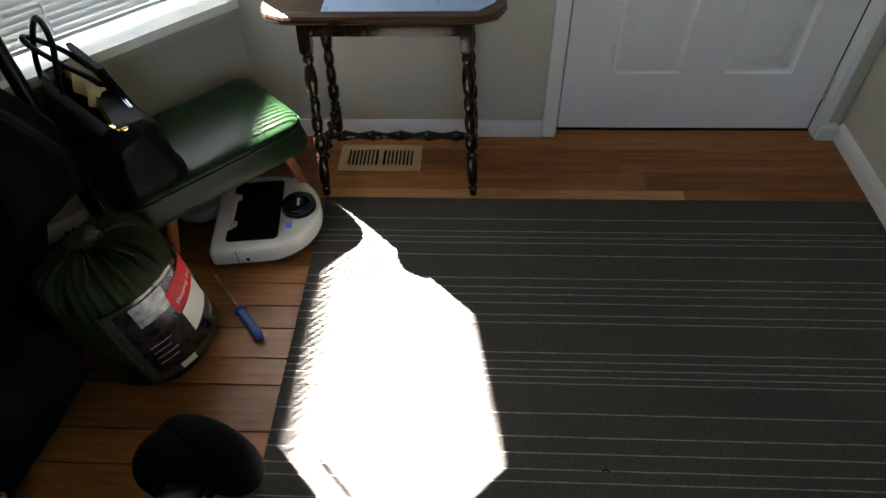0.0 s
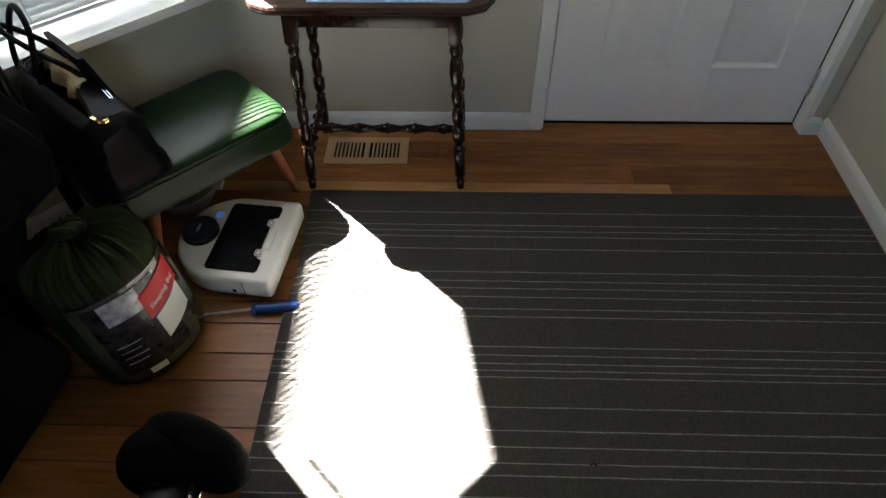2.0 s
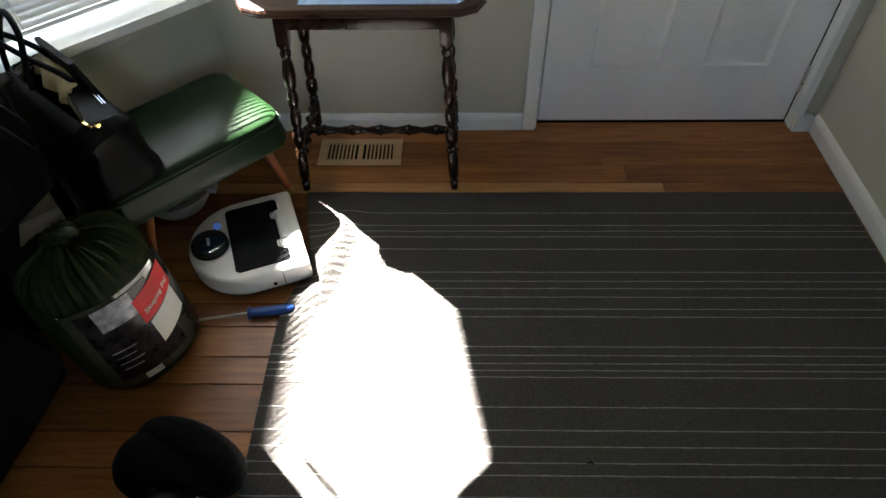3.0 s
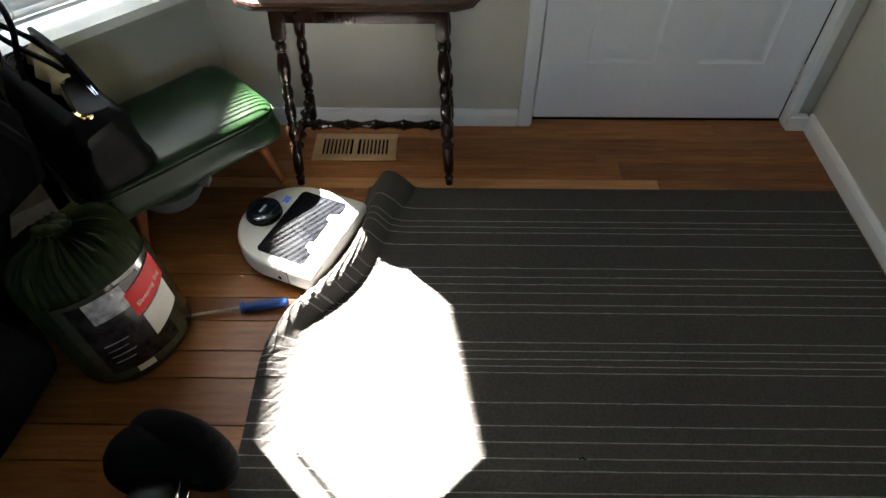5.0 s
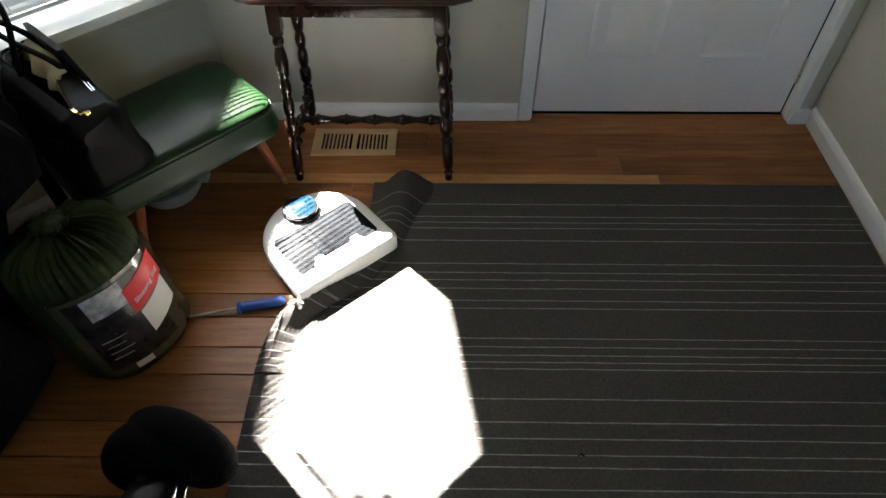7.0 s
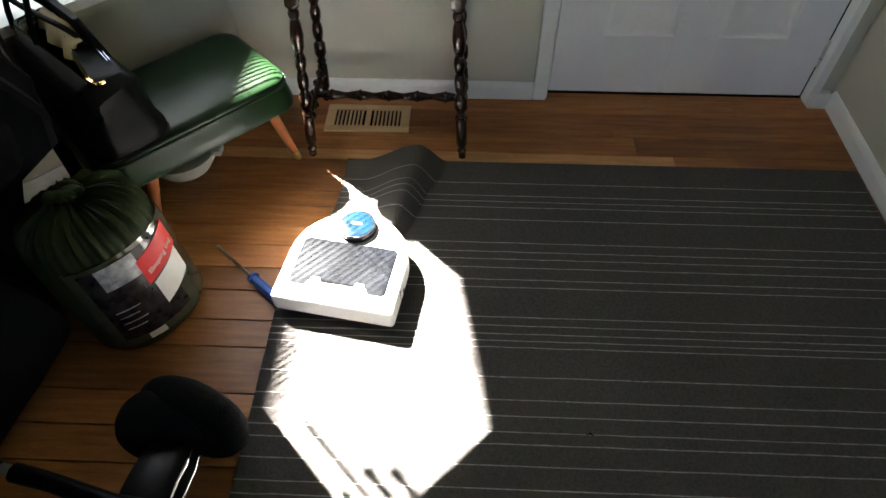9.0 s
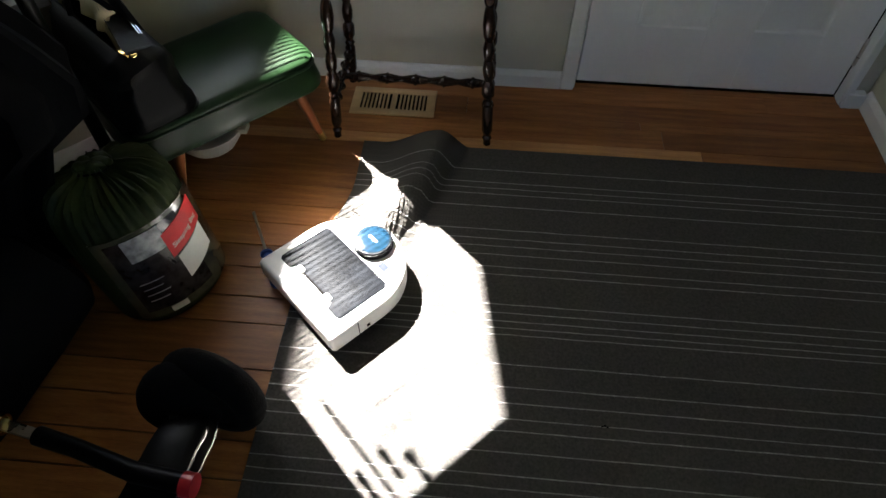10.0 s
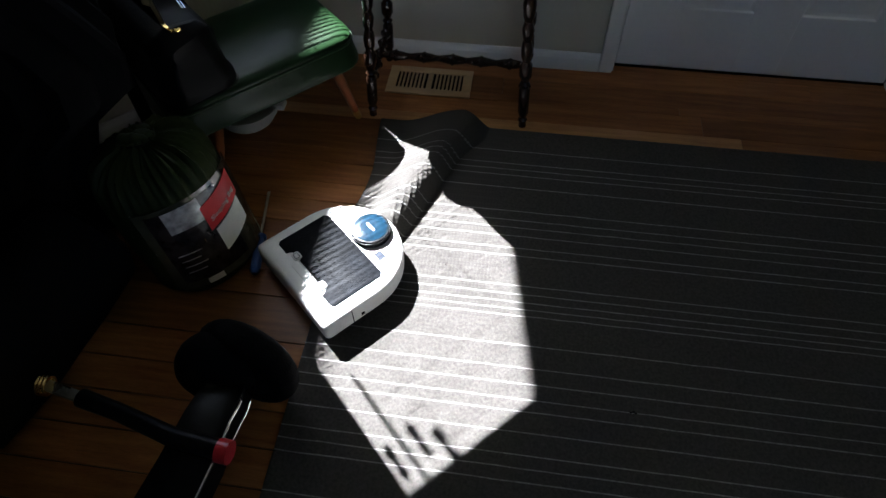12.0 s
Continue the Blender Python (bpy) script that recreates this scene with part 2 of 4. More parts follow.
box(bm, 0.9, RX + 0.1, RY - 0.1, RY, 0, H)
structure("wall_south", bm, WALL, "unseen warm grey wall with an opening added for fill light", "wall")
# Unseen: a darkened west wall and an added panel shading the left floor.
structure("wall_west", boxbm(LX - 0.1, LX, RY - 0.1, -0.66, 0, H), SHADEBROWN, "unseen west wall, coloured dark to dim the left side", "wall")
structure("wall_partition", boxbm(LX, -0.78, -2.32, -2.22, 0, H), SHADEBROWN, "unseen dark panel added to block light from the south opening", "wall")
W0, W1, SILL, HEAD = -1.445, -0.828, 0.55, 1.95
bm = bmesh.new()
for a, b, z0, z1 in ((-1.78, W0, 0, H), (W1, -0.70, 0, H), (W0, W1, 0, SILL - 0.03), (W0, W1, HEAD, H)):
    box(bm, a, b, 0, 0.12, z0, z1, m=BAY)
structure("wall_bay", bm, WALL, "warm grey painted angled bay wall", "wall")
structure("ceiling", loft([[(LX - 0.1, RY - 0.1, z), (RX + 0.1, RY - 0.1, z), (RX + 0.1, 0.085, z), (-1.10, 0.085, z), (-1.16, 0.03, z), (LX - 0.1, -0.62, z)] for z in (H, H + 0.1)]), CEIL, "white painted ceiling", "ceiling")
ground = structure("ground", boxbm(-60, 60, -60, 60, -0.6, -0.4), GRASS, "grassy ground outside the house", "ground")

# Outside the bay: two unseen slanted masks, added to shape the sun patch.
bm = bmesh.new()
poly = ((-9.0, -0.5), (6.0, -0.5), (4.958, 0.0), (-0.967, 7.08), (-1.364, 7.55), (-2.957, 9.44), (-9.0, 9.44))
loft([[BAY @ Vector((p, 5.26, z)) for p, z in poly], [BAY @ Vector((p, 5.5, z)) for p, z in poly]], bm)
structure("neighbour_gable", bm, RENDER, "unseen sloping slab added to cut the sun patch's left edge", "building")
bm = bmesh.new()
rake = [(p, z) for p, z in ((0.115, 1.70), (1.4, 1.70), (1.4, 5.4), (-1.967, 5.4))]
rake = [(-0.805 + (3.08 - z) * 0.583, z) if i in (0, 3) else (p, z) for i, (p, z) in enumerate(rake)]
loft([[BAY @ Vector((p, 1.46, z)) for p, z in rake], [BAY @ Vector((p, 1.475, z)) for p, z in rake]], bm)
structure("outside_gable", bm, RENDER, "unseen sloping board added to cut the sun patch's right edge", "wall")

# trim
BH = 0.068


def base_profile(length):
    ring = ((0, 0), (-0.015, 0), (-0.015, BH - 0.02), (-0.011, BH - 0.008), (-0.006, BH), (0, BH))
    return loft([[(0, y, z) for y, z in ring], [(length, y, z) for y, z in ring]])


structure("baseboard_north", base_profile(1.08 - 0.058), WHITE, "white painted baseboard", "baseboard").matrix_basis = pose(-1.08, WY, 0)
structure("baseboard_east", base_profile(4.1), WHITE, "white painted baseboard", "baseboard").matrix_basis = pose(RX, WY - 0.018, 0, 0, 0, -90)
structure("baseboard_bay", base_profile(0.9), WHITE, "white painted baseboard", "baseboard").matrix_basis = bay(-1.70, BAY_AT)
bm = boxbm(-0.057, -0.009, WY - 0.017, WY, 0, 2.11, 0.006)
structure("trim_door_left", bm, WHITE, "white painted door casing", "trim")
bm = boxbm(0.9165, 0.946, WY - 0.017, WY, 0, 2.11, 0.005)
box(bm, 0.9195, 0.9845, WY - 0.032, WY - 0.0175, 0, 0.058, 0.004)
box(bm, 0.9465, 0.9845, WY - 0.0172, WY, 0, 0.0575)
structure("trim_door_right", bm, WHITE, "white painted door casing", "trim")
bm = boxbm(-0.016, -0.004, WY, WY + 0.118, 0, 2.05)
box(bm, 0.918, 0.930, WY, WY + 0.118, 0, 2.05)
box(bm, -0.016, 0.93, WY + 0.002, WY + 0.118, 2.04, 2.05)
structure("door_jamb", bm, WHITE, "white painted door jamb", "trim")
# Near-black strips paint in the shade of the gaps round and under the door.
bm = boxbm(-0.0060, 0.0012, -0.0004, 0.03, 0.006, 2.04)
box(bm, 0.9132, 0.9185, -0.0004, 0.03, 0.006, 2.04)
structure("door_seal", bm, GAP, "dark strips standing in for the shaded gap round the door", "trim")
structure("threshold", boxbm(-0.004, 0.918, -0.006, 0.08, 0.0005, 0.003), GAP, "dark strip standing in for the shaded gap under the door", "trim")

# ---- entrance door ----


def panel_door():
    door = empty("door_1", pose(0, 0, 0), "white painted six-panel entrance door, shut", "door")
    tagged(door, kind="structure")
    leaf = bmesh.new()
    z0, z1 = 0.0068, 2.035
    xs = (0.0045, 0.165, 0.40, 0.548, 0.775, 0.914)
    # stiles and rails round sunk panels
    for a, b in ((xs[0], xs[1]), (xs[2], xs[3]), (xs[4], xs[5])):
        box(leaf, a, b, 0, 0.04, z0, z1, 0.0015)
    rows = ((z0, 0.235), (0.80, 0.96), (1.60, 1.72), (1.93, z1))
    for a, b in ((xs[1], xs[2]), (xs[3], xs[4])):
        for c, d in rows:
            box(leaf, a, b, 0.0004, 0.0396, c, d)
    box(leaf, 0.0055, 0.913, 0.022, 0.039, z0 + 0.001, z1 - 0.001)
    part("leaf", leaf, DOORP, door, smooth=False)
    # added dark strip, stops outside light showing through the side gap
    part("weatherstrip", boxbm(0.0003, 0.0052, 0.024, 0.038, z0, z1), RUBBER, door, "dark strip added to keep the door gap unlit")
    for a, b in ((xs[1], xs[2]), (xs[3], xs[4])):
        for c, d in zip(rows, rows[1:]):
            zl, zh = c[1], d[0]
            rings = []
            for inset, y in ((0, 0.0005), (0.005, 0.006), (0.015, 0.008), (0.048, 0.004), (0.053, 0.0035)):
                rings.append([(a + inset, y, zl + inset), (b - inset, y, zl + inset), (b - inset, y, zh - inset), (a + inset, y, zh - inset)])
            bm = loft(rings, caps=False)
            bm.faces.new([v for v in bm.verts][-4:])
            part("panel", bm, DOORP, door, smooth=False)
    for z in (0.185, 1.05, 1.83):
        hinge = part("hinge", lathe([(0.006, z - 0.05), (0.0065, z - 0.048), (0.0065, z + 0.048), (0.004, z + 0.052)], 10, pose(0.9155, -0.007, 0)), STEEL, door, "worn steel butt hinge")
        part("knuckle_gap", lathe([(0.0068, z - 0.018), (0.0068, z - 0.016)], 10, pose(0.9155, -0.007, 0)), GAP, hinge)
    return door


panel_door()

# ---- bay window, sill, blind ----


def bay_window():
    win = empty("window_1", BAY.copy(), "white framed bay window with a lowered blind", "window")
    tagged(win, kind="structure")
    bm = bmesh.new()
    for a, b, z0, z1 in ((W0 - 0.045, W0, SILL, HEAD + 0.045), (W1, W1 + 0.042, SILL, HEAD + 0.045), (W0, W1, HEAD, HEAD + 0.045)):
        box(bm, a, b, -0.014, 0.0, z0, z1, 0.003)
    part("window_frame", bm, WHITE, win)
    part("window_sill", slab([(W0 - 0.07, -0.055), (W1 + 0.035, -0.055), (W1 + 0.035, -0.0), (W1, 0.0), (W1, 0.12), (W0, 0.12), (W0, 0.0), (W0 - 0.07, 0.0)], SILL - 0.028, SILL, 0.0), WHITE, win)
    part("apron", boxbm(W0 - 0.04, W1 + 0.02, -0.012, 0.0, SILL - 0.075, SILL - 0.029, 0.003), WALL, win)
    blind = tagged(empty("window_blind", BAY.copy(), "white horizontal slat blind, slats tilted open", "blind"))
    part("head_rail", boxbm(W0 + 0.004, W1 - 0.004, 0.02, 0.05, HEAD - 0.035, HEAD - 0.004, 0.002), BLINDS, blind)
    slat = mesh_of("slat", loft([[(x, 0.0135 * c, 0.0018 * (1 - c * c)) for c in (-1, -0.5, 0, 0.5, 1)] + [(x, 0.0135 * c, 0.0018 * (1 - c * c) - 0.0004) for c in (1, 0.5, 0, -0.5, -1)] for x in (W0 + 0.003, W1 - 0.003)]), BLINDS)
    n = int((HEAD - 0.04 - SILL - 0.055) / 0.0208)
    for i in range(n):
        s = new("slat", slat)
        s.parent = blind
        s.matrix_basis = pose(0, 0.035, SILL + 0.055 + i * 0.0208, 40.5 + random.uniform(-1, 1), 0, random.uniform(-0.1, 0.1))
    part("bottom_rail", boxbm(W0 + 0.004, W1 - 0.004, 0.024, 0.046, SILL + 0.030, SILL + 0.043, 0.003), BLINDS, blind)
    for x in (-1.008, -0.983, -1.30):
        part("ladder_cord", tube([(x, 0.0215, SILL + 0.035), (x, 0.0215, HEAD - 0.03)], 0.0013, 5), BLINDS, blind)
    for x, z in ((-1.428, 1.73), (-1.358, 1.715), (-1.315, 1.77)):
        part("tassel", lathe([(0.002, z - 0.05), (0.011, z - 0.04), (0.012, z - 0.02), (0.006, z), (0.008, z + 0.02), (0.011, z + 0.045), (0.002, z + 0.06)], 8, pose(x, 0.008, 0)), BLINDS, blind, "white cord tassel")
        part("pull_cord", tube([(x, 0.008, z + 0.05), (x, 0.008, HEAD - 0.03)], 0.0015, 5), BLINDS, blind)
    part("tilt_wand", tube([(-1.394, 0.012, 1.46), (-1.394, 0.012, HEAD - 0.03)], 0.0055, 8), BLINDS, blind, "white blind tilt wand")


bay_window()

# ---- side table ----
TOPZ = 0.64


def side_table():
    tbl = empty("side_table", pose(0, 0, 0), "dark walnut side table with turned legs against the wall", "table")
    x0, x1, y0, y1, c = -0.90, -0.218, -0.372, -0.055, 0.075
    def octo(g):
        return [(x0 + c, y0 - g), (x1 - c, y0 - g), (x1 - c * 0.35, y0 + c * 0.35 - g * 0.5), (x1 + g, y0 + c), (x1 + g, y1 - c), (x1 - c, y1 + g), (x0 + c, y1 + g), (x0 - g, y1 - c), (x0 - g, y0 + c), (x0 + c * 0.35, y0 + c * 0.35 - g * 0.5)]
    rings = [[(x, y, z) for x, y in octo(g)] for g, z in ((-0.02, TOPZ - 0.026), (-0.008, TOPZ - 0.025), (0, TOPZ - 0.018), (-0.004, TOPZ - 0.013), (-0.001, TOPZ - 0.008), (-0.006, TOPZ - 0.001), (-0.012, TOPZ))]
    top = part("tabletop", loft(rings), DARKTOP, tbl)
    inner = [(-0.72, -0.342), (x1 - c - 0.005, -0.342), (x1 - 0.032, y0 + c + 0.005), (x1 - 0.032, y1 - c), (x1 - c, y1 - 0.03), (-0.72, y1 - 0.03)]
    part("inlay_sheet", slab(inner, TOPZ + 0.0004, TOPZ + 0.003, 0.0), BLUEMAT, top, "pale blue sheet set in the tabletop")
    for a, b, yy in ((-0.77, -0.335, -0.335), (-0.77, -0.335, -0.095)):
        part("apron", boxbm(a, b, yy - 0.008, yy + 0.008, TOPZ - 0.071, TOPZ - 0.026, 0.002), DARKWOOD, tbl)
    for xx in (-0.765, -0.34):
        part("apron", boxbm(xx - 0.008, xx + 0.008, -0.325, -0.105, TOPZ - 0.071, TOPZ - 0.026, 0.002), DARKWOOD, tbl)
    prof = []
    # square block at the top, then vase, beads and rings down to the foot
    for r, z in ((0.010, 0), (0.014, 0.004), (0.0135, 0.02), (0.017, 0.03), (0.012, 0.04), (0.015, 0.05)):
        prof.append((r, z))
    prof += [(0.019, 0.06), (0.019, 0.15), (0.013, 0.158), (0.019, 0.168), (0.013, 0.178), (0.017, 0.19), (0.022, 0.20), (0.022, 0.235), (0.015, 0.245), (0.012, 0.25), (0.018, 0.265), (0.020, 0.29), (0.016, 0.312), (0.011, 0.318), (0.018, 0.335), (0.020, 0.355), (0.015, 0.375), (0.011, 0.38), (0.019, 0.395), (0.022, 0.43), (0.019, 0.46), (0.012, 0.485), (0.018, 0.495), (0.018, 0.505), (0.012, 0.512), (0.020, 0.52), (0.020, 0.53)]
    for bx, by, tx, ty in ((-0.803, -0.367, -0.775, -0.335), (-0.305, -0.362, -0.33, -0.335), (-0.803, -0.072, -0.775, -0.095), (-0.305, -0.072, -0.33, -0.095)):
        bm = lathe([(max(0.9 * q, 0.0118) if z > 0.05 else 0.9 * q, z) for q, z in prof], 18)
        box(bm, -0.018, 0.018, -0.018, 0.018, 0.527, TOPZ - 0.026, 0.002)
        for v in bm.verts:
            k = v.co.z / (TOPZ - 0.026)
            v.co.x += bx + (tx - bx) * k
            v.co.y += by + (ty - by) * k
        part("leg", bm, DARKWOOD, tbl)
    def spindle(a, b):
        a, b = Vector(a), Vector(b)
        n = 61
        pts = [a.lerp(b, i / (n - 1)) for i in range(n)]
        rad = []
        for i in range(n):
            s = i / (n - 1) * 5 % 1
            rad.append(0.0095 + 0.0065 * math.sin(math.pi * s) ** 1.5 + (0.004 if 0.47 < s < 0.53 else 0))
        return tube(pts, rad, 10)
    part("stretcher", spindle((-0.79, -0.22, 0.135), (-0.318, -0.22, 0.135)), DARKWOOD, tbl)
    for xx in (-0.797, -0.311):
        part("stretcher", spindle((xx, -0.355, 0.135), (xx, -0.08, 0.135)), DARKWOOD, tbl)


side_table()

# ---- floor register ----


def floor_register():
    reg = empty("floor_register", pose(-0.639, -0.181, 0.0), "pale wooden floor register with dark slots", "vent")
    w, d = 0.293, 0.143
    bm = bmesh.new()
    for a in ((-w / 2, w / 2, -d / 2, -d / 2 + 0.03), (-w / 2, w / 2, d / 2 - 0.026, d / 2), (-w / 2, -w / 2 + 0.025, -d / 2 + 0.03, d / 2 - 0.026), (w / 2 - 0.025, w / 2, -d / 2 + 0.03, d / 2 - 0.026), (-0.009, 0.009, -d / 2 + 0.03, d / 2 - 0.026)):
        box(bm, *a, 0.003, 0.009, 0.001)
    part("frame", bm, VENT, reg)
    part("well", boxbm(-w / 2 + 0.02, w / 2 - 0.02, -d / 2 + 0.02, d / 2 - 0.02, 0.0015, 0.003), GAP, reg)
    slat = mesh_of("slat", boxbm(-0.0035, 0.0035, -0.041, 0.043, 0.003, 0.0085, 0.001), VENT)
    for side in (-1, 1):
        for i in range(8):
            s = new("slat", slat)
            s.parent = reg
            s.matrix_basis = pose(side * (0.018 + i * 0.0138 + 0.004), 0, 0)


floor_register()

# ---- green stool ----


def green_stool():
    m = bay(-1.139, -0.4735)
    stool = empty("vinyl_stool", m, "dark green vinyl stool with splayed orange wooden legs", "stool")
    w, d = 0.58, 0.355

    def ring(inset, z, sag=0.0):
        return [(x, y, z + sag * ((2 * x / w) ** 2 + (2 * y / d) ** 2)) for x, y in rounded(w - 2 * inset, d - 2 * inset, max(0.062 - inset * 0.3, 0.012), 7)]
    skirt = [ring(i, z) for i, z in ((0.02, 0.229), (-0.006, 0.230), (-0.011, 0.236), (-0.011, 0.248), (-0.005, 0.275), (-0.001, 0.297), (0.0, 0.306), (0.006, 0.3085))]
    part("skirt", loft(skirt), VINYL, stool)
    top = [ring(i, z) for i, z in ((0.008, 0.307), (0.002, 0.310), (0.0, 0.316), (0.002, 0.323), (0.010, 0.330), (0.026, 0.335), (0.06, 0.338), (0.12, 0.340))]
    part("seat", loft(top), VINYL, stool)
    pts = [(x, y, 0.3085) for x, y in rounded(w + 0.002, d + 0.002, 0.063, 7)]
    part("piping", tube(pts, 0.0034, 6, True), PIPING, stool)
    part("hem_welt", tube([(x, y, 0.2325) for x, y in rounded(w + 0.016, d + 0.016, 0.07, 7)], 0.0028, 6, True), PIPING, stool)
    for sx in (-1, 1):
        for sy in (-1, 1):
            top_x, foot_x = (0.213, 0.267) if sx > 0 else (-0.165, -0.232)
            a, b = Vector((top_x, sy * 0.128, 0.232)), Vector((foot_x, sy * 0.144, 0.0))
            leg = part("leg", tube([a, a.lerp(b, 0.5), b], [0.0175, 0.0150, 0.0105], 12), OAKLEG, stool)
            part("ferrule", tube([a.lerp(b, 0.86), b], [0.0128, 0.0114], 12), BRASS, leg, "dull brass foot ferrule")
    part("underframe", boxbm(-0.2, 0.2, -0.12, 0.12, 0.217, 0.2295, 0.003), OAKLEG, stool)


green_stool()

# ---- handbag ----


def handbag():
    bag = empty("handbag", bay(-1.335, -0.49, 0.338, 4), "black leather handbag, unzipped, standing on the stool", "handbag")
    wide, deep = 0.205, 0.41

    def crumple(v, k=1.0):
        n = noise.noise_vector(v * 12) * 0.022 + noise.noise_vector(v * 27) * 0.011
        return v + n * k

    def wall(w, d, z, r=0.055):
        out = []
        for x, y in rounded(w, d, r, 9):
            sag = 0.10 * z * (y / deep + 0.5)                      # the back end stands taller
            pinch = 1 - 0.16 * math.sin(math.pi * min(z / 0.22, 1)) * abs(2 * y / d) ** 3
            v = Vector((x * pinch, y - 0.01, z + sag))
            out.append(crumple(v, min(1, z / 0.04)) if z > 0.005 else v)
        return out

    def mouth(half, d, z, cx=0.0, r=0.02):
        out = []
        for x, y in rounded(2 * half, d, r, 9):
            k = min(1, 0.04 + (y / d + 0.5) * 1.5) if y < 0.1 else 1.0   # narrows to the zip's end
            out.append(crumple(Vector((cx + x * k - 0.02 * (0.5 - y / d), y + 0.01, z + 0.12 * z * (y / deep + 0.5))), 0.5))
        return out

    outer = [wall(wide - 0.02, deep - 0.02, 0.001), wall(wide, deep, 0.010)]
    outer += [wall(wide - 0.05 * (z / 0.2) ** 2, deep - 0.03 * z / 0.2, z) for z in (0.03, 0.055, 0.08, 0.105, 0.13, 0.15, 0.17)]
    outer += [wall(0.14, deep - 0.05, 0.182, 0.05), wall(0.118, deep - 0.06, 0.188, 0.045)]
    rim = mouth(0.047, 0.36, 0.200)
    inner = [mouth(0.044, 0.352, 0.198), mouth(0.05, 0.33, 0.16), mouth(0.06, 0.32, 0.07)]
    part("body", loft(outer + [mouth(0.052, 0.365, 0.196), rim] + inner), BLACKLEATHER, bag)
    part("lining", loft([mouth(0.0415, 0.345, 0.197), mouth(0.040, 0.33, 0.135)], caps=False), LINING, bag, "beige cloth lining showing at the open top")
    sheet = ((0.047, 0.208), (0.034, 0.207), (0.020, 0.199), (0.010, 0.185), (0.004, 0.165))
    folds = []
    for k in range(15):
        yy = -0.015 + 0.19 * k / 14
        up = 0.024 * (yy / deep + 0.5)
        outer_side = [crumple(Vector((x - 0.012 * math.sin(k * 0.9) * (0.21 - z) * 20, yy, z + up)), 0.4) for x, z in sheet]
        folds.append(outer_side + [v - Vector((0.002, 0, 0.002)) for v in outer_side[::-1]])
    part("lining_fold", loft(folds), LINING, bag, "beige lining hanging over the open mouth")
    part("base_piping", tube([(x, y - 0.01, 0.012) for x, y in rounded(wide + 0.002, deep + 0.002, 0.045, 6)], 0.002, 6, True), BLACKLEATHER, bag)
    part("side_flap", loft([[(x, y, z) for x, y in rounded(0.016, 0.30 - 0.9 * max(0, z - 0.15), 0.007, 4, 0.078 - 0.16 * (z - 0.12), 0.055 + 0.35 * max(0, z - 0.15))] for z in (0.12, 0.16, 0.20, 0.235, 0.262, 0.266)]), BLACKLEATHER, bag, "black leather outer pocket standing up at the back")
    zipper = [v + Vector((0, 0, 0.003)) for v in rim if v.y < 0.03]
    zipper.sort(key=lambda v: math.atan2(v.x + 0.008, v.y - 0.05) % (2 * math.pi))
    part("zip_edge", tube(zipper, 0.0012, 6), GOLD, bag, "gold zip edge round the mouth")

    def curve(ps, n=28):
        out = []
        for i in range(n + 1):
            s = i / n * (len(ps) - 1)
            k = min(int(s), len(ps) - 2)
            s -= k
            p0, p1, p2, p3 = (Vector(ps[max(0, min(len(ps) - 1, j))]) for j in (k - 1, k, k + 1, k + 2))
            out.append(0.5 * (2 * p1 + (p2 - p0) * s + (2 * p0 - 5 * p1 + 4 * p2 - p3) * s * s + (3 * p1 - p0 - 3 * p2 + p3) * s ** 3))
        return out

    upright = [(-0.045, 0.060, 0.185), (-0.030, 0.075, 0.25), (0.002, 0.105, 0.325), (0.012, 0.165, 0.362), (0.0, 0.212, 0.325), (-0.03, 0.215, 0.25), (-0.045, 0.195, 0.20)]
    fallen = [(0.055, -0.01, 0.19), (0.03, 0.03, 0.235), (-0.005, 0.11, 0.265), (-0.03, 0.20, 0.29), (-0.03, 0.23, 0.305), (0.0, 0.22, 0.285), (0.04, 0.17, 0.25), (0.066, 0.115, 0.20)]
    for ps in (upright, fallen):
        h = part("handle", tube(curve(ps), 0.0078, 10), BLACKLEATHER, bag)
        for p in (ps[0], ps[-1]):
            q = Vector(p)
            part("ring", tube([q + Vector((0.003 * math.cos(t), 0.010 * math.cos(t), 0.010 * math.sin(t))) for t in [2 * math.pi * k / 12 for k in range(12)]], 0.002, 6, True), GOLD, h, "gold handle ring")
    tip = min(rim, key=lambda v: v.y)
    pull = part("zip_pull", boxbm(-0.004, 0.004, -0.010, 0.006, 0, 0.006, 0.0015, m=pose(tip.x, tip.y, tip.z + 0.001, 10, 0, 15)), GOLD, bag, "gold zip pull")
    for k in range(3):
        part("pendant", lathe([(0.001, -0.008), (0.004, -0.005), (0.0045, 0.004), (0.001, 0.008)], 8, pose(tip.x + 0.004 + 0.008 * k, tip.y - 0.014 - 0.004 * k, tip.z - 0.003, 70, 30 * k, 40 * k)), GOLD, pull)
    part("side_buckle", tube([(0.074, 0.045, 0.206), (0.083, 0.025, 0.199), (0.066, -0.015, 0.201), (0.058, -0.10, 0.192), (0.052, -0.10, 0.194), (0.058, -0.01, 0.206)], 0.0016, 6, True), CHROME, bag, "chrome buckle frame")


handbag()

# ---- rolled sleeping bag ----


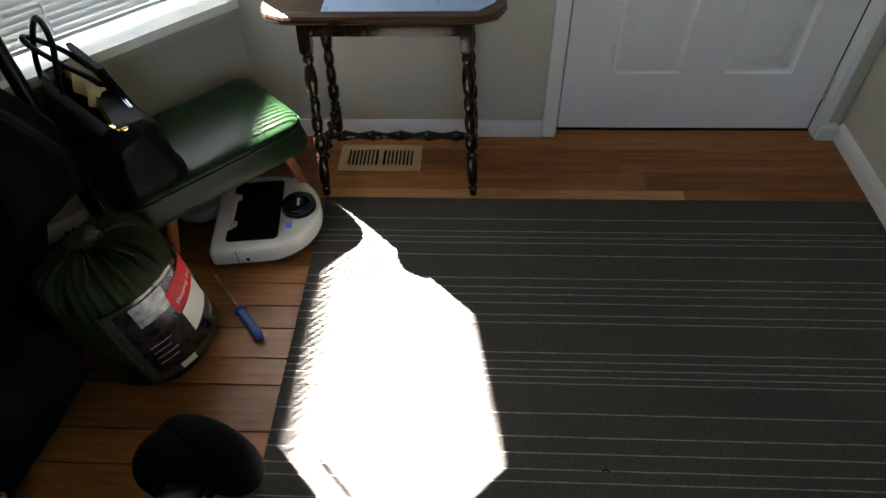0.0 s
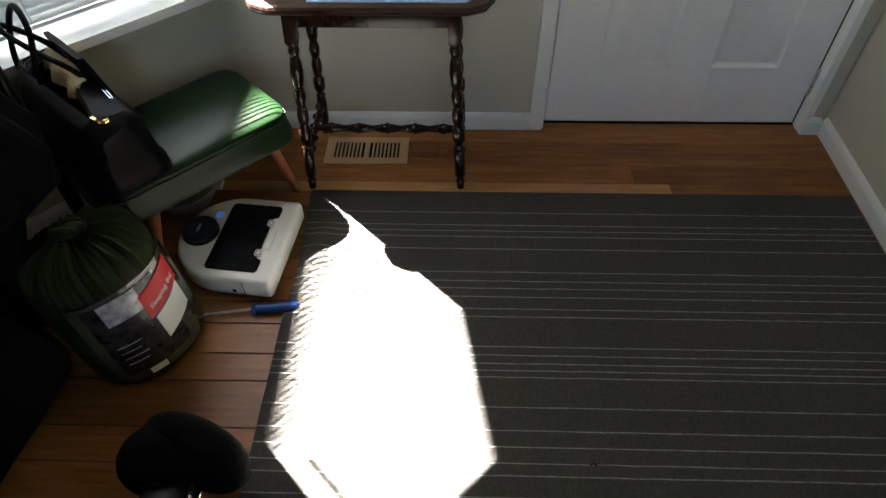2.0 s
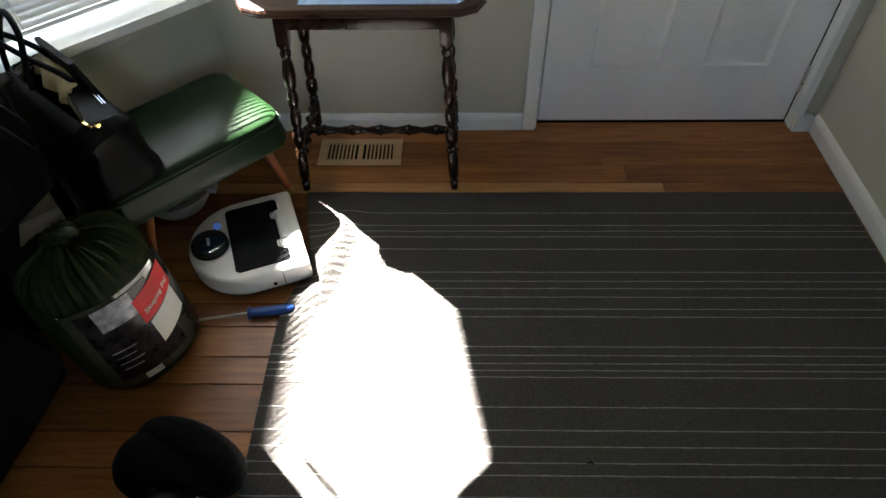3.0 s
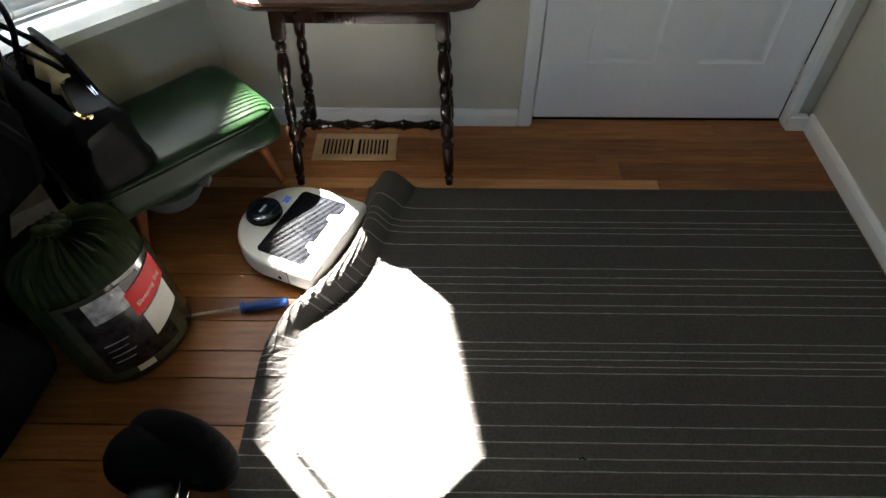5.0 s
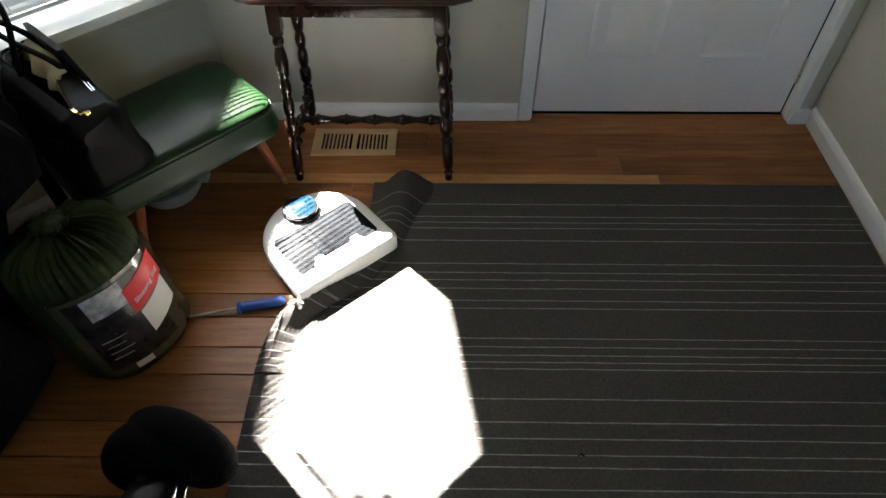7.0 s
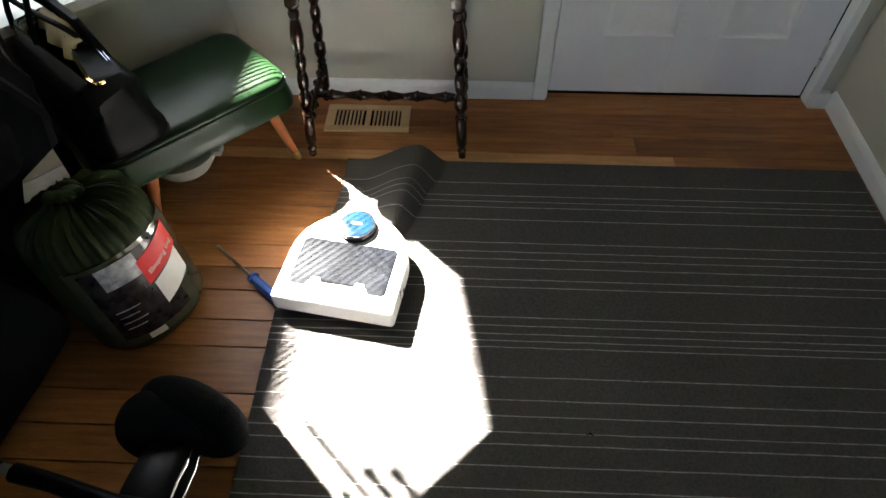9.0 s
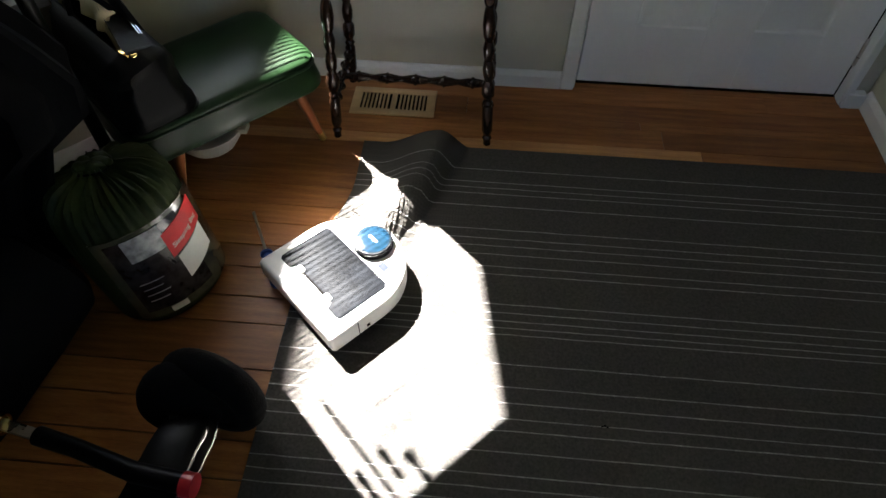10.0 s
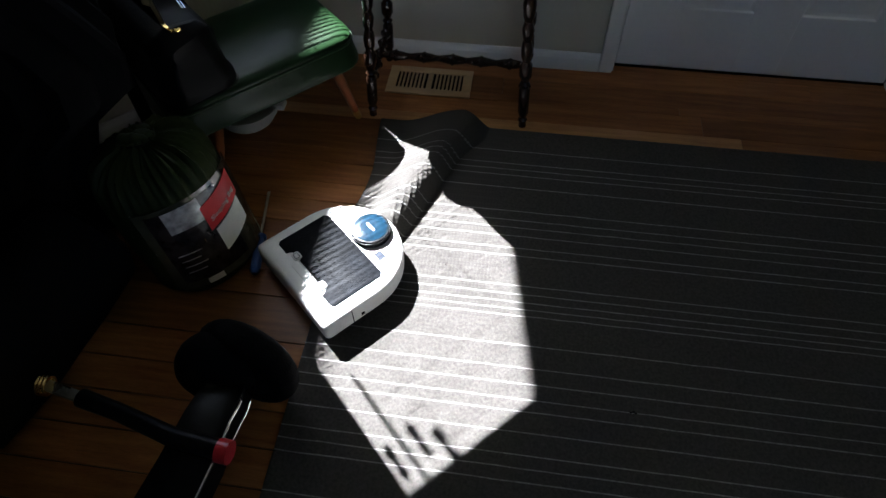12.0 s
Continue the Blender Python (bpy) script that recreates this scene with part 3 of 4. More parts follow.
def sleeping_bag():
    R, HT = 0.155, 0.37
    bag = empty("sleeping_bag", pose(-1.166, -0.972, 0, -7, -9, 7), "rolled sleeping bag in an olive sack with clear label sleeve", "sleeping bag")
    seg = 216
    rings = []
    prof = ((0.82, -0.026), (0.95, -0.020), (1.0, 0.0), (1.0, 0.035), (1.01, 0.12), (1.0, 0.2), (1.0, 0.255), (0.985, 0.29), (0.93, 0.325), (0.82, 0.35), (0.66, 0.366), (0.48, 0.374), (0.32, 0.376), (0.25, 0.380), (0.22, 0.39))
    for f, z in prof:
        k = max(0.0, (z - 0.24) / 0.15)
        ring = []
        for i in range(seg):
            a = 2 * math.pi * i / seg
            pleat = math.sin(a * 29 + 1.8 * math.sin(a * 3)) * 0.5 + math.sin(a * 47 + 2 * math.sin(a * 2) + z * 20) * 0.4 + 0.5 * noise.noise(Vector((math.cos(a) * 5, math.sin(a) * 5, z * 30)))
            rr = R * f * (1 + 0.025 * math.sin(3 * a + z * 9)) + 0.012 * k * pleat
            ring.append((rr * math.cos(a), rr * math.sin(a), z + 0.012 * k * pleat))
        rings.append(ring)
    sack = loft(rings)
    lean = bag.matrix_basis.copy()
    for v in sack.verts:                       # the soft base lies flat on the floor
        q = lean @ v.co
        if q.z < 0.003:
            q.z = 0.003
            v.co = lean.inverted() @ q
    part("sack", sack, SACK, bag)
    knot = bmesh.new()
    for k in range(5):
        a = k * 1.3
        bmesh.ops.create_icosphere(knot, subdivisions=3, radius=0.024, matrix=pose(0.02 * math.cos(a), 0.02 * math.sin(a), 0.39 + 0.004 * (k % 2)) @ Matrix.Diagonal((1.3, 0.75, 0.7, 1)))
    for v in knot.verts:
        v.co += 0.005 * noise.noise_vector(v.co * 45)
    part("gathered_top", knot, SACK, bag)
    part("drawcord", tube([(0.042 * math.cos(t), 0.042 * math.sin(t), 0.386 + 0.003 * math.sin(3 * t)) for t in [2 * math.pi * k / 20 for k in range(20)]], 0.0035, 6, True), GLOSSBLACK, bag)

    def wrap(a0, a1, z0, z1, off, n=14, slant=0.0):
        """A curved sheet on the sack between two angles."""
        rings = []
        for i in range(n + 1):
            a = radians(a0 + (a1 - a0) * i / n)
            r = R * (1 + 0.025 * math.sin(3 * a + 1.2)) * 1.012 + off
            za, zb = z0 + slant * (i / n - 0.5), z1 + slant * (i / n - 0.5)
            c, s = math.cos(a), math.sin(a)
            rings.append([(r * c, r * s, za), (r * c, r * s, zb), ((r - 0.0015) * c, (r - 0.0015) * s, zb), ((r - 0.0015) * c, (r - 0.0015) * s, za)])
        return loft(rings)
    sleeve = part("label_sleeve", wrap(-96, 22, 0.004, 0.275, 0.0025, 24), CLEAR, bag, "creased clear plastic sleeve")
    part("label_picture", wrap(-86, -18, 0.028, 0.262, 0.0045), LABELPIC, sleeve, "dark printed card")
    part("label_sky", wrap(-72, -38, 0.195, 0.262, 0.006), LABELPALE, sleeve, "pale printed patch")
    red = part("label_band", wrap(-40, 4, 0.17, 0.245, 0.0065, slant=0.03), LABELRED, sleeve, "red band with lettering")
    part("label_white", wrap(-36, 0, 0.09, 0.165, 0.006, slant=0.03), PAPER, sleeve, "white printed panel")
    part("price_tag", wrap(-66, -50, 0.008, 0.026, 0.0075, 4), PAPER, sleeve, "small white bar code tag")
    for k in range(4):
        part("print_line", wrap(-78, -60 + 4 * (k % 2), 0.062 + k * 0.02, 0.0645 + k * 0.02, 0.0058, 4), LABELPALE, sleeve)
    cu = bpy.data.curves.new("lettering", "FONT")
    cu.body, cu.size, cu.extrude, cu.align_x = "Sleeping Bag", 0.019, 0.0002, "CENTER"
    tmp = bpy.data.objects.new("lettering", cu)
    dg = bpy.context.evaluated_depsgraph_get()
    me = bpy.data.meshes.new_from_object(tmp.evaluated_get(dg))
    bpy.data.objects.remove(tmp)
    bm = bmesh.new()
    bm.from_mesh(me)
    bmesh.ops.subdivide_edges(bm, edges=[e for e in bm.edges if e.calc_length() > 0.012], cuts=2)
    for v in bm.verts:
        a = radians(-18) + v.co.x / R
        r = R * (1 + 0.025 * math.sin(3 * a + 1.2)) * 1.012 + 0.0072 + v.co.z
        z = 0.19 + v.co.y + 0.03 * (v.co.x / R / radians(44))
        v.co = (r * math.cos(a), r * math.sin(a), z)
    part("lettering", bm, PAPER, red, "white lettering reading Sleeping Bag", smooth=False)
    part("sleeve_edge", tube([(R * 1.03 * math.cos(radians(-96)), R * 1.03 * math.sin(radians(-96)), 0.03 + 0.245 * i / 8) for i in range(9)], 0.002, 5), DISH, sleeve)
    return bag


bag_roll = sleeping_bag()

# ---- white dish under the stool ----
dish = empty("dish", pose(-1.215, -0.432, 0.0), "white plastic dish lying under the stool", "dish")
part("bowl", lathe([(0.06, 0.0), (0.085, 0.004), (0.105, 0.035), (0.115, 0.07), (0.12, 0.073), (0.112, 0.074), (0.10, 0.035), (0.08, 0.01), (0.01, 0.008)], 32), DISH, dish)
part("rim_clip", boxbm(0.108, 0.14, -0.02, 0.02, 0.06, 0.08, 0.005), DISH, dish)

# ---- coat stand with a dark coat, duffel ----


def coat_stand():
    st = empty("coat_stand", pose(-1.34, -0.735, 0), "black upright coat stand", "coat stand")
    part("post", lathe([(0.018, 0.0), (0.018, 1.7), (0.024, 1.71), (0.024, 1.73), (0.004, 1.75)], 16), GLOSSBLACK, st)
    part("foot", lathe([(0.11, 0.0), (0.11, 0.012), (0.03, 0.03), (0.019, 0.06)], 24), GLOSSBLACK, st)
    for k in range(4):
        a = radians(45 + 90 * k)
        part("hook", tube([(0.01 * math.cos(a), 0.01 * math.sin(a), 1.62), (0.08 * math.cos(a), 0.08 * math.sin(a), 1.6), (0.1 * math.cos(a), 0.1 * math.sin(a), 1.66)], 0.007, 8), GLOSSBLACK, st)


coat_stand()


def hanging_coat():
    coat = empty("coat", pose(-1.49, -1.0, 0), "black coat hanging in deep folds", "coat")
    rings = []
    # The bulge from 0.44 to 0.78 is shaped to shade the left floor.
    for z, w, d, ox, oy in ((0.10, 0.14, 0.13, -0.02, 0.0), (0.30, 0.14, 0.13, -0.01, 0.0), (0.44, 0.14, 0.13, 0.04, 0.03), (0.52, 0.17, 0.14, 0.11, 0.07), (0.60, 0.17, 0.14, 0.12, 0.08), (0.68, 0.15, 0.13, 0.10, 0.07), (0.78, 0.17, 0.13, 0.05, 0.03), (0.95, 0.18, 0.135, 0, 0), (1.25, 0.17, 0.13, 0, 0.0), (1.5, 0.13, 0.1, 0, 0.02), (1.62, 0.06, 0.05, 0, 0.02)):
        ring = []
        for i in range(48):
            a = 2 * math.pi * i / 48
            f = 1 + 0.13 * math.sin(a * 7 + z) + 0.05 * math.sin(a * 13 + 2 * z)
            ring.append((ox + w * f * math.cos(a), oy + d * f * math.sin(a), z))
        rings.append(ring)
    part("body", loft(rings), CLOTH, coat)
    part("sleeve", tube([(0.10, -0.08, 1.45), (0.13, -0.12, 1.1), (0.14, -0.13, 0.75)], [0.06, 0.055, 0.045], 14), CLOTH, coat)


hanging_coat()


def duffel():
    d = empty("duffel_bag", pose(-1.46, -1.34, 0, 0, 0, 78), "black cloth duffel bag on the floor", "bag")
    rings = []
    for x, f in ((-0.27, 0.55), (-0.265, 0.85), (-0.24, 1.0), (-0.1, 1.05), (0.1, 1.03), (0.24, 1.0), (0.265, 0.85), (0.27, 0.55)):
        ring = []
        for i in range(28):
            a = 2 * math.pi * i / 28
            r = 0.165 * f * (1 + 0.04 * math.sin(4 * a + 9 * x))
            ring.append((x, r * math.cos(a), max(0.0, 0.155 + r * 0.95 * math.sin(a))))
        rings.append(ring)
    part("body", loft(rings), CLOTH, d)
    part("strap", tube([(-0.1, 0.12, 0.26), (-0.09, 0.06, 0.35), (0.0, 0.03, 0.385), (0.09, 0.06, 0.35), (0.1, 0.12, 0.26)], 0.011, 8), CLOTH, d)
    part("zip", tube([(-0.2, 0.0, 0.315), (0.0, 0.0, 0.32), (0.2, 0.0, 0.315)], 0.004, 6), GLOSSBLACK, d)


duffel()

# ---- folded push cart ----


def push_cart():
    cart = empty("push_cart", pose(-0.90, -1.36, 0), "folded black push cart with a fat tyre and red clamp", "cart")
    wm = Matrix.Translation((0.022, 0.0, 0.129)) @ Vector((-0.26, -0.96, 0.10)).to_track_quat("Z", "Y").to_matrix().to_4x4()
    wheel = part("wheel", lathe([(0.02, -0.03), (0.07, -0.028), (0.088, -0.01), (0.092, 0.02), (0.08, 0.032), (0.055, 0.040), (0.03, 0.044), (0.008, 0.045)], 36, wm), RUBBER, cart, "smooth black wheel disc")
    ty = bmesh.new()
    seg, ring = 72, 16
    pts = []
    for i in range(seg):
        a = 2 * math.pi * i / seg
        row = []
        for k in range(ring):
            b = 2 * math.pi * k / ring
            tread = 0.002 if (i % 3 == 0 and math.cos(b) > 0.3) else 0
            r = 0.091 + (0.037 - tread) * math.cos(b)
            row.append((r * math.cos(a), r * math.sin(a), 0.038 * math.sin(b)))
        pts.append(row)
    loft(pts + [pts[0]], ty, False)
    bmesh.ops.remove_doubles(ty, verts=ty.verts, dist=1e-5)
    bmesh.ops.transform(ty, matrix=wm, verts=ty.verts)
    part("tyre", ty, RUBBER, wheel, "black textured rubber tyre")
    fm = Matrix.Translation((-0.028, -0.040, 0.155)) @ Vector((0.10, -0.93, 0.30)).to_track_quat("Z", "Y").to_matrix().to_4x4()
    part("fender", lathe([(0.088, -0.034), (0.094, -0.018), (0.094, 0.004), (0.087, 0.020), (0.070, 0.031), (0.045, 0.038), (0.020, 0.041), (0.004, 0.0415)], 36, fm), RUBBER, wheel, "smooth black wheel cover")
    stations = []
    for x0, x1, yy, zz, th in ((-0.055, 0.045, -0.075, 0.165, 0.05), (-0.06, 0.05, -0.15, 0.19, 0.06), (-0.075, 0.045, -0.25, 0.19, 0.07), (-0.11, 0.02, -0.40, 0.18, 0.07)):
        stations.append([(x0, yy, zz - th), (x0 + 0.012, yy, zz), (x1 - 0.02, yy, zz + 0.006), (x1, yy, zz - 0.004), (x1 + 0.004, yy, zz - th)])
    fork = part("fork", loft(stations), GLOSSBLACK, cart)
    part("edge_strip", tube([(0.047, -0.075, 0.163), (0.056, -0.12, 0.178), (0.053, -0.16, 0.19), (0.047, -0.25, 0.19), (0.024, -0.40, 0.18)], 0.0035, 8), CHROME, fork, "chrome edge strip")
    part("edge_strip", tube([(0.058, -0.06, 0.14), (0.068, -0.12, 0.155), (0.060, -0.19, 0.16)], 0.0025, 8), CHROME, fork, "chrome edge strip")
    part("bolt", lathe([(0.005, 0), (0.005, 0.004), (0.003, 0.006)], 10, pose(0.070, -0.035, 0.13, 60, 0, 0)), CHROME, fork, "small chrome bolt")
    arm = part("arm", tube([(0.075, -0.228, 0.212), (-0.04, -0.215, 0.212), (-0.175, -0.178, 0.21), (-0.262, -0.160, 0.21)], [0.021, 0.020, 0.0185, 0.020], 14), GLOSSBLACK, cart)
    part("clamp", tube([(0.060, -0.228, 0.212), (0.084, -0.230, 0.212)], 0.0245, 16), REDCLAMP, arm, "red plastic clamp ring")
    rod = part("rod", boxbm(-0.085, 0.0, -0.011, 0.011, -0.008, 0.008, 0.002, m=pose(-0.262, -0.160, 0.21, 0, 0, -11)), STEEL, arm, "flat silver rod")
    for k in range(3):
        part("coil", tube([(-0.342 - 0.008 * k, -0.144 + 0.019 * math.cos(t), 0.21 + 0.019 * math.sin(t)) for t in [2 * math.pi * j / 20 for j in range(20)]], 0.0038, 6, True), GOLD, rod, "gold wire coil")
    part("axle", tube([(0.0, -0.08, 0.152), (-0.035, -0.085, 0.168)], 0.012, 10), GLOSSBLACK, fork)


push_cart()

# ---- robot vacuum ----


def robot_vacuum():
    rob = empty("robot_vacuum", pose(0, 0, 0), "white D-shaped robot vacuum with black top panel and round turret", "robot vacuum")
    Rr, F = 0.166, 0.160
    def outline(g):
        pts = []
        n = 28
        for i in range(n + 1):
            a = math.pi + math.pi * i / n
            pts.append(((Rr - g) * math.cos(a), (Rr - g) * math.sin(a)))
        c = 0.012
        for k in range(5):
            t = radians(90 * k / 4)
            pts.append((Rr - g - c + c * math.cos(t), F - g - c + c * math.sin(t)))
        for k in range(5):
            t = radians(90 + 90 * k / 4)
            pts.append((-Rr + g + c + c * math.cos(t), F - g - c + c * math.sin(t)))
        return pts
    def lay(levels):
        return loft([[(x, y, z) for x, y in outline(g)] for g, z in levels])
    part("base", lay(((0.02, 0.010), (0.008, 0.012), (0.006, 0.022))), ROBOTLOW, rob, "grey underside")
    part("body", lay(((0.006, 0.022), (0.001, 0.025), (0.0, 0.030), (0.0, 0.072), (0.002, 0.079), (0.006, 0.083), (0.012, 0.085), (0.03, 0.086))), ROBOT, rob)
    for sx in (-1, 1):
        part("bumper_seam", boxbm(sx * Rr - 0.0008, sx * Rr + 0.0008, 0.078, 0.080, 0.026, 0.079), GAP, rob)
        part("side_port", boxbm(sx * Rr - 0.001, sx * Rr + 0.001, 0.045, 0.055, 0.035, 0.046), GAP, rob)
    px, f0, f1 = 0.132, -0.045, 0.092
    pan = [(-px, f0 + 0.01), (-px + 0.01, f0), (px - 0.01, f0), (px, f0 + 0.01), (px, f1 + 0.012), (px - 0.008, f1 + 0.02), (0.086, f1 + 0.02), (0.08, f1 + 0.006), (0.07, f1), (-0.07, f1), (-0.08, f1 + 0.006), (-0.086, f1 + 0.02), (-px + 0.008, f1 + 0.02), (-px, f1 + 0.012)]
    part("dust_bin_lid", loft([[(x, y, z) for x, y in pan] for z in (0.0855, 0.0872)] + [[(x * 0.985, 0.03 + (y - 0.03) * 0.97, 0.088) for x, y in pan]]), PANEL, rob, "dusty black dust bin lid")
    for sx in (-1, 1):
        tab = part("latch", slab(rounded(0.026, 0.022, 0.006, 3, sx * 0.06, f1 + 0.004), 0.086, 0.0905, 0.0015), ROBOT, rob, "white latch tab")
        part("latch_rim", tube([(x, y, 0.0905) for x, y in rounded(0.017, 0.012, 0.004, 3, sx * 0.06, f1 + 0.004)], 0.001, 5, True), ROBOTLOW, tab)
    # Black and grey strips stand in for the shade inside the grip recess.
    part("grip_slot", boxbm(-0.045, 0.045, f1 - 0.001, f1 + 0.0055, 0.0855, 0.0868), GAP, rob)
    part("grip_channel", boxbm(-0.045, 0.045, f1 + 0.0056, f1 + 0.0105, 0.0850, 0.0866), DISH, rob)
    part("grip", boxbm(-0.044, 0.044, f1 + 0.010, f1 + 0.030, 0.0845, 0.0885, 0.001), ROBOT, rob)
    tur = part("turret", lathe([(0.054, 0.084), (0.0545, 0.089), (0.050, 0.091), (0.050, 0.094), (0.0525, 0.096), (0.0525, 0.103), (0.050, 0.106), (0.045, 0.1065)], 40, pose(0, -0.101, 0)), TURRET, rob, "black round laser turret")
    part("cap", lathe([(0.0455, 0.1062), (0.0455, 0.1072), (0.044, 0.1078), (0.02, 0.1082), (0.001, 0.1083)], 40, pose(0, -0.101, 0)), TURRETTOP, tur, "glossy blue-black cap")
    part("emblem", boxbm(-0.016, 0.016, -0.106, -0.098, 0.1081, 0.1087, 0.0002), LABELPALE, tur, "pale emblem bar")
    part("display", slab(rounded(0.027, 0.021, 0.002, 2, -0.078, -0.073), 0.0858, 0.0868), SCREEN, rob, "small blue-grey display")
    for sx in (-1, 1):
        part("wheel", lathe([(0.03, -0.012), (0.033, -0.008), (0.033, 0.008), (0.03, 0.012)], 20, pose(sx * 0.12, 0.0, 0.033, 0, 90, 0)), RUBBER, rob)
    return rob


robot = robot_vacuum()

# ---- screwdriver ----


def screwdriver():
    d = empty("screwdriver", pose(0, 0, 0), "blue-handled screwdriver lying on the floor", "screwdriver")
    spin = pose(0, 0, 0.0155, 0, 90, 0)
    part("shaft", tube([(0.0, 0, 0.006), (0.012, 0, 0.0065), (0.175, 0, 0.0155)], [0.0050, 0.0040, 0.0040], 8), STEEL, d)
    part("tip", boxbm(-0.006, 0.010, -0.0042, 0.0042, 0.0045, 0.0075, 0.001), STEEL, d)
    h = part("handle", lathe([(0.010, 0.170), (0.0175, 0.171), (0.0180, 0.178), (0.0120, 0.181), (0.0125, 0.20), (0.0138, 0.245), (0.0138, 0.288), (0.0110, 0.296), (0.006, 0.300)], 12, spin), BLUEHANDLE, d)
    part("hang_hole", lathe([(0.0045, 0.0), (0.0045, 0.0006)], 10, pose(0.286, 0, 0.0278)), GAP, h)
    for k in range(6):
        a = 2 * math.pi * k / 6
        part("grip_rib", tube([(0.188, 0.0128 * math.cos(a), 0.0155 + 0.0128 * math.sin(a)), (0.283, 0.0138 * math.cos(a), 0.0155 + 0.0138 * math.sin(a))], 0.0014, 5), BLUEHANDLE, h)
    return d


driver = screwdriver()

# ---- rug ----
RUG_Z = 0.009
STRIPES = [-0.489, -0.544, -0.569, -0.593, -0.644, -0.735, -0.769, -0.796, -0.827, -0.869, -0.896, -0.994, -1.021, -1.046, -1.067, -1.087, -1.172, -1.234, -1.276, -1.316, -1.346, -1.397, -1.45, -1.48, -1.51, -1.60, -1.66, -1.70, -1.73, -1.80, -1.86, -1.95, -2.0, -2.03, -2.1]
X0, X1, XC = -0.80, 0.972, -0.36        # left edge, right edge, start of the still part
Y0, Y1, YC = -2.6, -0.392, -1.10        # front edge, back edge, end of the loose corner


def rug_mesh(name, x0, x1, y0, y1, cx, cy, bound=True):
    """A thin slab of rug, its top split at the stripes; origin at (cx, cy)."""
    w = 0.0031
    cuts = [(y0, 0)]
    for s in sorted(STRIPES):
        for yy, mi in ((s - w / 2, 1), (s + w / 2, 0)):
            if y0 < yy < y1:
                cuts.append((yy, mi))
            elif yy <= y0:
                cuts[0] = (y0, mi)
    cuts.append((y1, 0))
    bm = bmesh.new()
    n = max(1, round((x1 - x0) / 0.05))
    xs = [x0 + (x1 - x0) * i / n for i in range(n + 1)]
    def jit(x, y, i):
        return 0.0 if i in (0, len(cuts) - 1) or y in (y0, y1) else 0.0016 * noise.noise(Vector((x * 22, round(y, 2) * 31, 0)))
    top = [[bm.verts.new((x - cx, y + jit(x, y, i) - cy, RUG_Z)) for x in xs] for i, (y, _) in enumerate(cuts)]
    for i in range(len(cuts) - 1):
        for k in range(n):
            f = bm.faces.new((top[i][k], top[i][k + 1], top[i + 1][k + 1], top[i + 1][k]))
            f.material_index = cuts[i][1]
    ring = [*top[0], *[r[-1] for r in top[1:]], *top[-1][-2::-1], *[r[0] for r in top[-2:0:-1]]]
    low = [bm.verts.new((v.co.x, v.co.y, 0.0015)) for v in ring]
    for k in range(len(ring)):
        f = bm.faces.new((ring[k - 1], low[k - 1], low[k], ring[k]))
        f.material_index = 2 if bound else 0
    f = bm.faces.new(low[::-1])
    f.material_index = 2
    return mesh_of(name, bm, [RUG, STRIPE, BIND], smooth=False)


rug = empty("rug", pose(0, 0, 0), "charcoal woven rug with thin pale stripes, its corner rucked up", "rug")


def rug_piece(name, x0, x1, y0, y1, centre=False, bound=True):
    cx, cy = ((x0 + x1) / 2, (y0 + y1) / 2) if centre else (0, 0)
    ob = new(name, rug_mesh(name, x0, x1, y0, y1, cx, cy, bound))
    ob.parent = rug
    ob.matrix_basis = pose(cx, cy, 0)
    return ob


rug_piece("main_field", XC, X1, YC, Y1)
rug_piece("front_field", X0, X1, Y0, YC)
NX, NY = 44, 60
LAP, LAPY = 0.010, 0.012
tiles = []
for i in range(NX):
    for j in range(NY):
        ax, bx = X0 + (XC - X0) * i / NX, X0 + (XC - X0) * (i + 1) / NX
        ay, by = YC + (Y1 - YC) * j / NY, YC + (Y1 - YC) * (j + 1) / NY
        ob = rug_piece("rug_patch", ax - (0.45 * LAP if i else 0), bx + 0.45 * LAP, ay - 0.5 * LAPY, by + (0.5 * LAPY if j < NY - 1 else 0), True, i == 0 or j == NY - 1)
        tiles.append((ob, ob.location.x, ob.location.y, 0.00004 * (NX - i) + 0.00003 * (j % 2)))

lint = empty("lint_tuft", pose(0.015, -1.316, RUG_Z), "small dark tuft of lint on the rug", "lint")
bm = bmesh.new()
for k in range(3):
    bmesh.ops.create_icosphere(bm, subdivisions=2, radius=0.0025, matrix=pose(0.006 * k - 0.006, 0.002 * (k % 2), 0.001) @ Matrix.Diagonal((1.4, 0.8, 0.6, 1)))
for v in bm.verts:
    v.co += 0.0015 * noise.noise_vector(v.co * 300)
part("tuft", bm, CLOTH, lint)

